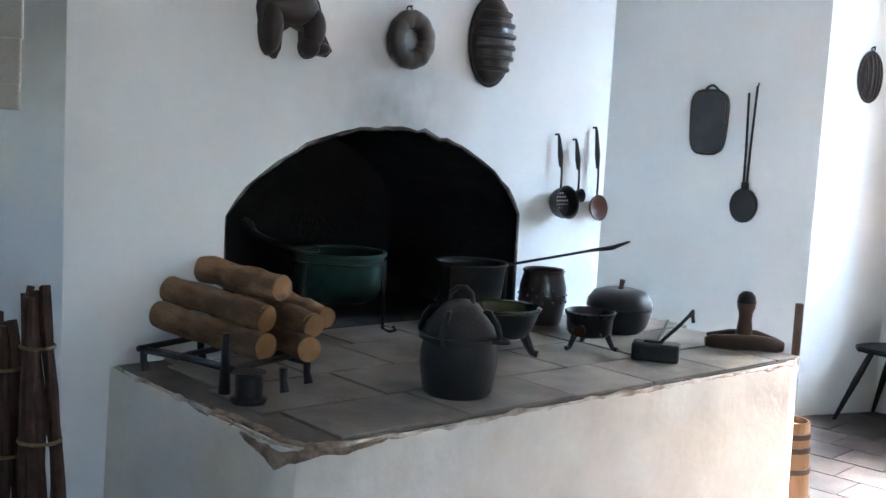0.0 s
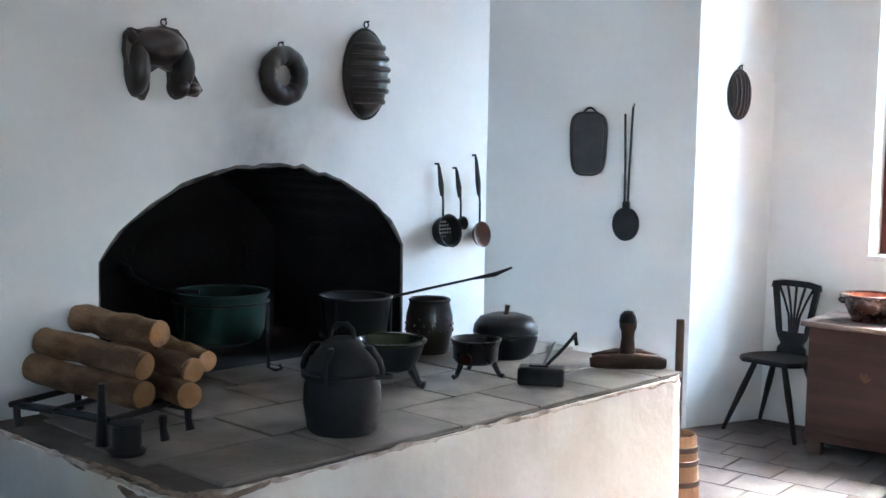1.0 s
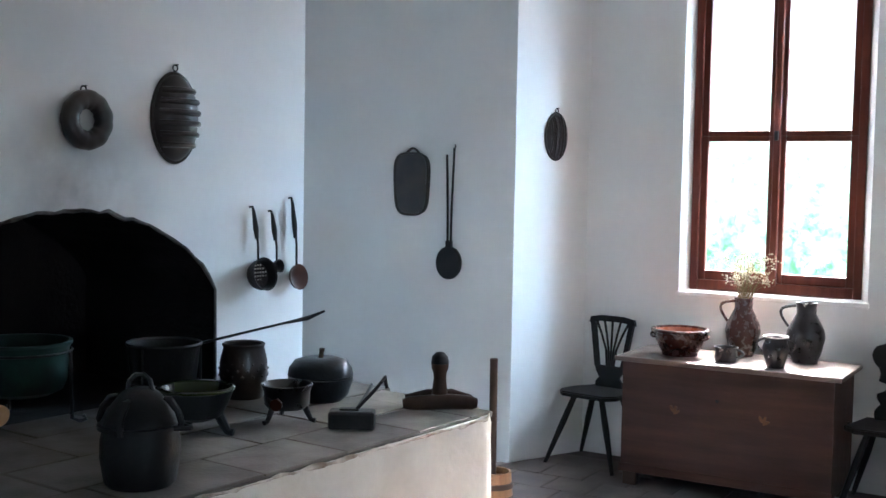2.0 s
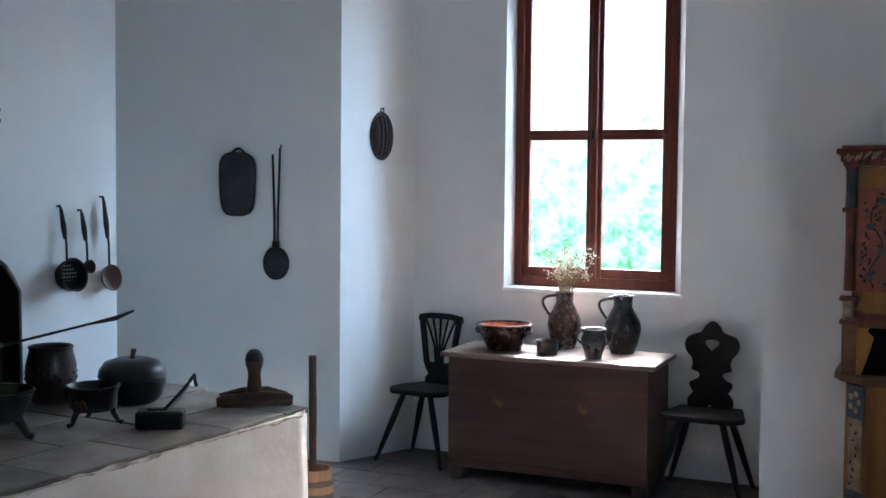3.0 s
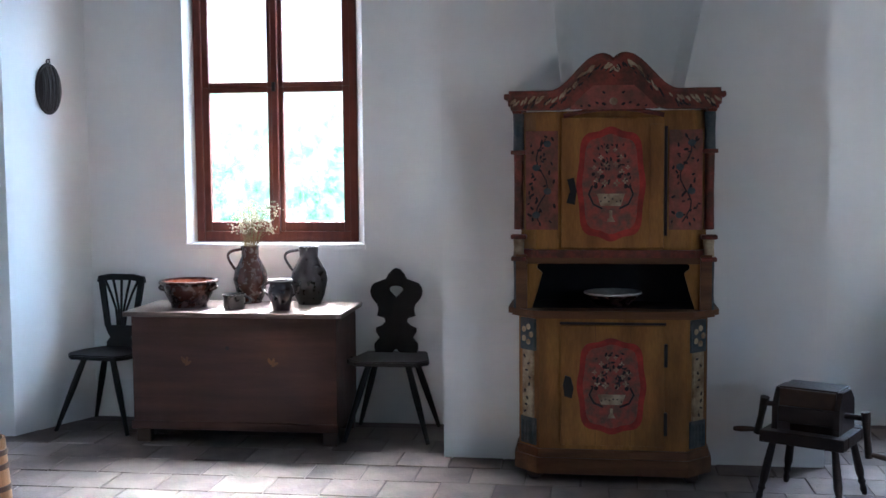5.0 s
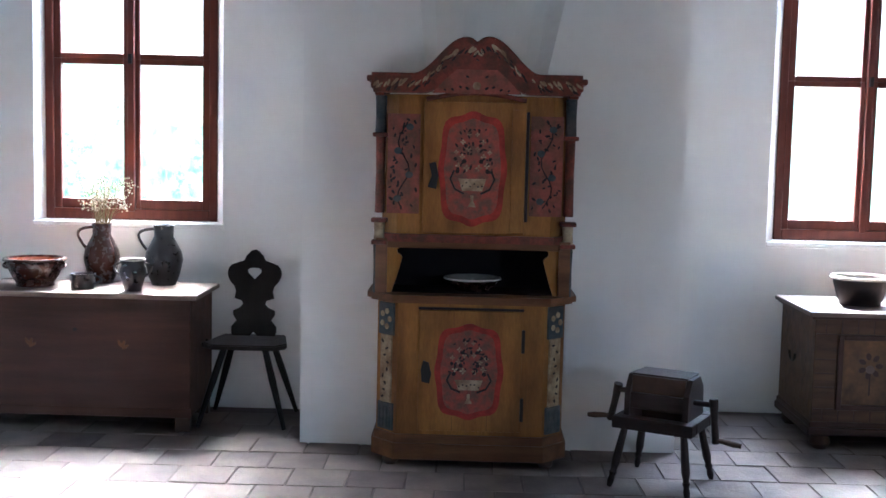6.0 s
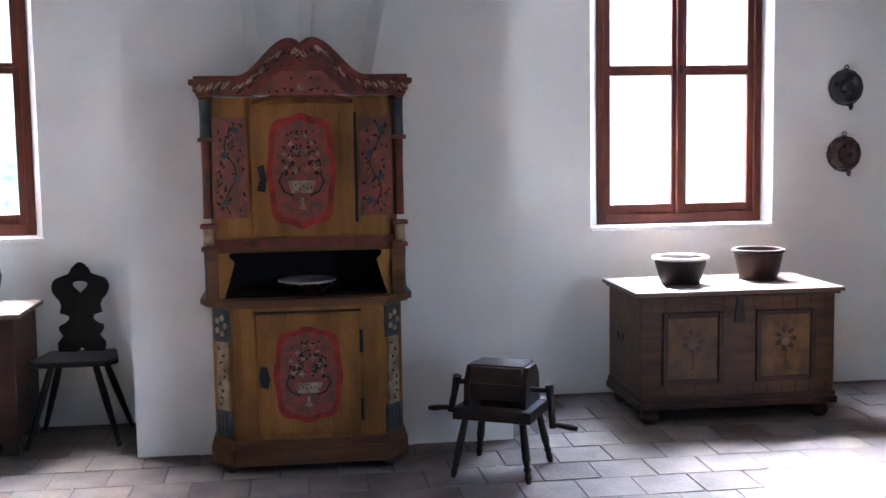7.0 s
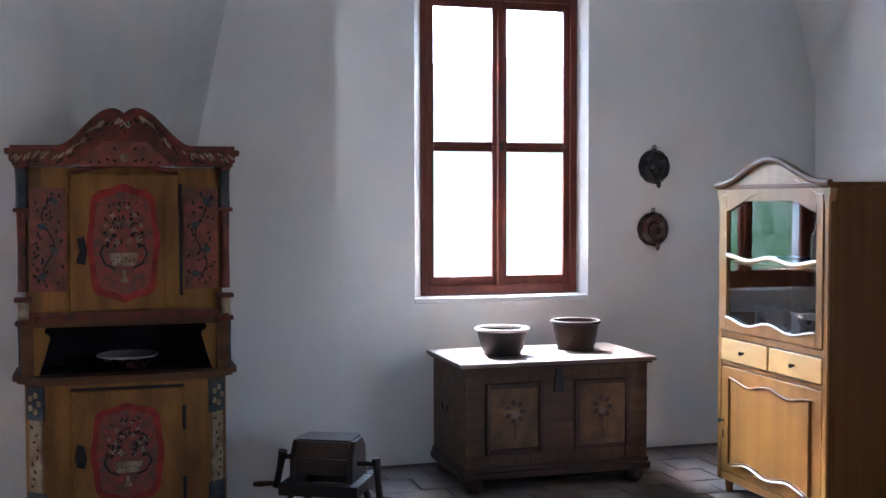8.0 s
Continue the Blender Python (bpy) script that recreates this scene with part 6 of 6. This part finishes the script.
part("relief", bm, CERAMIC, rm, "", True)
nail(rm, 0.125)


def ribbed_mould(ob, rx, rz, depth, ribs, across, material):
    base = dome(bmesh.new(), [(rx * u, rz * v) for u, v in disc(1.0, 40)], depth, 9)
    part("shell", base, material, ob, "", True)
    part("rim", tube(bmesh.new(), [(rx * 1.01 * math.cos(t), -0.008, rz * 1.01 * math.sin(t)) for t in [2 * math.pi * i / 40 for i in range(41)]], 0.009, 7), material, ob, "", True)
    for k in range(ribs):
        f = -0.62 + 1.24 * k / (ribs - 1)
        pts = []
        for i in range(11):
            g2 = -0.9 + 1.8 * i / 10
            u, v = (g2 * math.sqrt(1 - f * f), f) if across else (f, g2 * math.sqrt(1 - f * f))
            rad = min(0.999, math.hypot(u, v))
            pts.append((rx * u, -depth * math.sqrt(1 - rad * rad) - 0.002, rz * v))
        part("rib", tube(bmesh.new(), pts, 0.0135 if across else 0.008, 8), material, ob, "", True)


om = on_chimney("oval_mould", 3.885, 2.11, "oval dark glazed mould with horizontal ribs", "mould", "moulds on the chimney")
ribbed_mould(om, 0.128, 0.195, 0.085, 6, True, CERAMIC)
nail(om, 0.22)


def skimmer(y, z, r, long, label, material, kind):
    t = on_chimney(kind, y, z, label, kind.replace("_", " "), "ladles beside the fireplace")
    if kind == "strainer":
        part("bowl", lathe(bmesh.new(), [(0, 0), (r * 0.8, 0.004), (r * 0.95, 0.03), (r, 0.065), (r * 1.05, 0.07), (r * 0.95, 0.066), (r * 0.85, 0.02), (0, 0.012)], 32, pose(0, -0.012, 0, 78, 0, 0)), material, t, "", True)
        bm = bmesh.new()
        for i in range(-3, 4):
            for jj in range(-3, 4):
                if i * i + jj * jj < 11:
                    bmesh.ops.create_icosphere(bm, subdivisions=1, radius=0.005, matrix=pose(i * r * 0.23, -0.028, jj * r * 0.23))
        part("holes", bm, BOWL_GLINT_WHITE, t, "bright punched holes")
    else:
        dm = lathe(bmesh.new(), [(0, 0.0), (r * 0.6, 0.008), (r * 0.92, 0.03), (r, 0.045), (r * 0.93, 0.044), (r * 0.55, 0.016), (0, 0.008)], 32, pose(0, -0.006, 0, 82, 0, 0))
        part("bowl", dm, material, t, "", True)
    part("shaft", tube(bmesh.new(), [(0, -0.03, r * 0.9), (-0.006, -0.034, r + long * 0.3), (-0.012, -0.03, r + long * 0.55)], 0.0055, 7), IRON, t, "", True)
    part("grip", tube(bmesh.new(), [(-0.010, -0.03, r + long * 0.4), (-0.016, -0.028, r + long * 0.6), (-0.026, -0.022, r + long * 0.92), (-0.028, -0.016, r + long), (-0.034, -0.002, r + long * 0.99)], [0.009, 0.014, 0.008, 0.006, 0.006], 8), IRON, t, "dark handle", True)
    return t


skimmer(4.402, 1.372, 0.078, 0.26, "dark iron strainer hanging by the fireplace", IRON, "strainer")
skimmer(4.533, 1.41, 0.034, 0.245, "small dark ladle hanging by the fireplace", IRON, "ladle")
skimmer(4.68, 1.347, 0.066, 0.34, "round brown copper ladle hanging by the fireplace", COPPER, "ladle")

tm = thing("loaf_mould", -3.934, 6.628, 1.823, 4.5, "long dark glazed loaf mould hanging on the wall", "mould", "moulds on the side wall")
out = []
for i in range(44):
    a = 2 * math.pi * i / 44
    c, sn = math.cos(a), math.sin(a)
    kk = (abs(c) ** 4 + abs(sn) ** 4) ** -0.25
    out.append((0.122 * kk * c * (1.0 + 0.08 * sn), 0.205 * kk * sn))
bm = prism(bmesh.new(), out, -0.045, 0)
part("shell", bm, MATTE_GLAZE, tm, "", True)
part("rim", tube(bmesh.new(), [(x, -0.047, z) for x, z in out + out[:1]], 0.009, 7), MATTE_GLAZE, tm, "thick glazed rim", True)
handle(tm, (-0.05, -0.02, 0.205), (0.05, -0.02, 0.205), (0, 0, 0.035), 0.009, tm, CERAMIC)

wi = thing("waffle_iron", -3.65, 6.648, 1.302, 4.5, "long-handled round iron waffle tongs hanging on the wall", "waffle iron")
part("plate", lathe(bmesh.new(), [(0, -0.02), (0.085, -0.02), (0.092, -0.012), (0.092, 0.012), (0.085, 0.02), (0, 0.02)], 32, pose(0, -0.022, 0, 90) @ Matrix.Diagonal((1.0, 1.2, 1.0, 1.0))), IRON, wi, "", True)
part("hinge", slab(-0.022, 0.022, -0.04, -0.006, 0.10, 0.15, 0.006), IRON, wi)
for sx, top in ((-1, 0.72), (1, 0.765)):
    part("handle", tube(bmesh.new(), [(sx * 0.012, -0.022, 0.14), (sx * 0.014, -0.022, 0.35), (sx * 0.027, -0.02, top)], 0.008, 7), IRON, wi, "", True)
part("hook", tube(bmesh.new(), [(0.027, -0.02, 0.76), (0.034, -0.015, 0.775), (0.026, -0.01, 0.785)], 0.005, 6), IRON, wi, "", True)

dx, dy = -2.925 + 3.198, 7.36 - 6.69
ang = math.degrees(math.atan2(dy, dx))
vm = thing("ribbed_mould", -3.072, 7.015, 2.155, ang, "oval dark mould with upright ribs on the window reveal", "mould", "moulds on the side wall")
ribbed_mould(vm, 0.092, 0.152, 0.05, 5, False, CERAMIC)
nail(vm, 0.172)


def wall_pan(x, z, material, label):
    t = thing("round_mould", x, 7.547, z, 0, label, "mould", "round moulds beside the window")
    part("shell", lathe(bmesh.new(), [(0.112, 0), (0.115, 0.012), (0.10, 0.05), (0.07, 0.062), (0.045, 0.045), (0.02, 0.05), (0, 0.052)], 36, pose(0, 0, 0, 90), 1.0, 0.012, 12), material, t, "", True)
    part("rim", lathe(bmesh.new(), [(0.108, 0.0), (0.121, 0.002), (0.121, 0.014), (0.108, 0.014), (0.108, 0.0)], 36, pose(0, 0, 0, 90), 1.0, 0.016, 12), material, t, "crimped rim", True)
    part("spout", tube(bmesh.new(), [(0.025, -0.02, -0.10), (0.03, -0.025, -0.135), (0.03, -0.02, -0.15)], [0.02, 0.016, 0.008], 8), material, t, "", True)
    nail(t, 0.135)


wall_pan(4.093, 2.007, CERAMIC_BLACK, "round black glazed mould hanging beside the window")
wall_pan(4.086, 1.563, CERAMIC_RED, "round dark brown glazed mould hanging beside the window")

# ---- alcove beside the chimney ----


def twig_bundle(x, y, high, lean, seed):
    t = thing("twig_bundle", x, y, 0, 0, "tall bound bundle of dark dried sticks leaning upright", "sticks", "stick bundles")
    rr = random.Random(seed)
    for i in range(7):
        a = 2 * math.pi * i / 7
        r0, r1 = (0.075, 0.026) if i else (0.0, 0.0)
        p, q = Vector((r0 * math.cos(a), r0 * math.sin(a), 0)), Vector((lean + r1 * math.cos(a), r1 * math.sin(a), high * rr.uniform(0.95, 1.0)))
        pts = [p.lerp(q, k / 12) + Vector((rr.uniform(-0.006, 0.006), rr.uniform(-0.006, 0.006), 0)) for k in range(13)]
        part("stick", tube(bmesh.new(), pts, [rr.uniform(0.011, 0.021) for _ in pts], 7), BRANCH, t, "", True)
    for f in (0.28, 0.62, 0.85):
        rad = 0.082 * (1 - f) + 0.034 * f + 0.008
        part("binding", tube(bmesh.new(), [(lean * f + rad * math.cos(u), rad * math.sin(u), high * f) for u in [2 * math.pi * n / 16 for n in range(17)]], 0.006, 6), STALK, t, "straw binding", True)


twig_bundle(-3.06, 1.60, 1.21, -0.09, 3)
twig_bundle(-3.20, 1.545, 1.12, -0.04, 4)
bd = thing("roller_blind", -3.25, 1.60, 1.715, 43, "gathered unbleached linen blind hanging in the alcove", "blind")
for z0, z1, yy in ((0.0, 0.07, -0.016), (0.07, 0.20, -0.012), (0.20, 2.17, 0.0)):
    part("fold", rough_up(slab(-0.55, 0.0, yy - 0.008, yy + 0.008, z0, z1 + 0.006, 0.004), 0.003, 6), LINEN, bd)

# ---- floor tiles ----


def floor_tiles():
    rng = random.Random(9)
    shapes = []
    for k in range(8):
        bm = bmesh.new()
        w, d = 0.145, 0.145
        pts = [(-w + rng.uniform(0, 0.006), -d + rng.uniform(0, 0.006)), (w - rng.uniform(0, 0.006), -d + rng.uniform(0, 0.006)), (w - rng.uniform(0, 0.006), d - rng.uniform(0, 0.006)), (-w + rng.uniform(0, 0.006), d - rng.uniform(0, 0.006))]
        lo = [bm.verts.new((x, y, -0.02)) for x, y in pts]
        hi = [bm.verts.new((x, y, -0.004)) for x, y in pts]
        top = [bm.verts.new((x * 0.982, y * 0.982, rng.uniform(-0.001, 0.002))) for x, y in pts]
        for a, b in ((lo, hi), (hi, top)):
            for i in range(4):
                bm.faces.new((a[i], a[(i + 1) % 4], b[(i + 1) % 4], b[i]))
        bm.faces.new(top)
        me = bpy.data.meshes.new("floor_tile")
        bmesh.ops.recalc_face_normals(bm, faces=bm.faces)
        bm.to_mesh(me)
        bm.free()
        me.materials.append(TILE)
        shapes.append(me)
    step, count = 0.292, 0
    rest_v, rest_f = [], []
    for j in range(-10, 27):
        for i in range(-13, 19):
            x = i * step + (0.146 if j % 2 else 0.0)
            y = j * step
            me = rng.choice(shapes)
            turn, dz = rng.choice((0, 90, 180, 270)) + rng.uniform(-1, 1), rng.uniform(-0.002, 0.001)
            if x < -4.4 or x > 5.0 or y > 7.5 or (x > -0.3 and x < 1.5 and y > 6.5) or (x < -0.4 and y > 7.2):
                continue
            m = pose(x, y, dz, 0, 0, turn)
            if -2.35 < x < 3.9 and 4.55 < y < 6.85 and count < 190:
                ob = new("tile", me)
                ob.parent = floor
                ob.matrix_basis = m
                count += 1
            else:
                base = len(rest_v)
                rest_v += [tuple(m @ v.co) for v in me.vertices]
                rest_f += [tuple(base + k for k in p.vertices) for p in me.polygons]
    me = bpy.data.meshes.new("tile_rest")
    me.from_pydata(rest_v, [], rest_f)
    me.materials.append(TILE_REST)
    ob = new("tile_rest", me)
    ob.parent = floor
    tagged(ob, "worn grey and reddish clay tiles", "", "", "stuff")


floor_tiles()
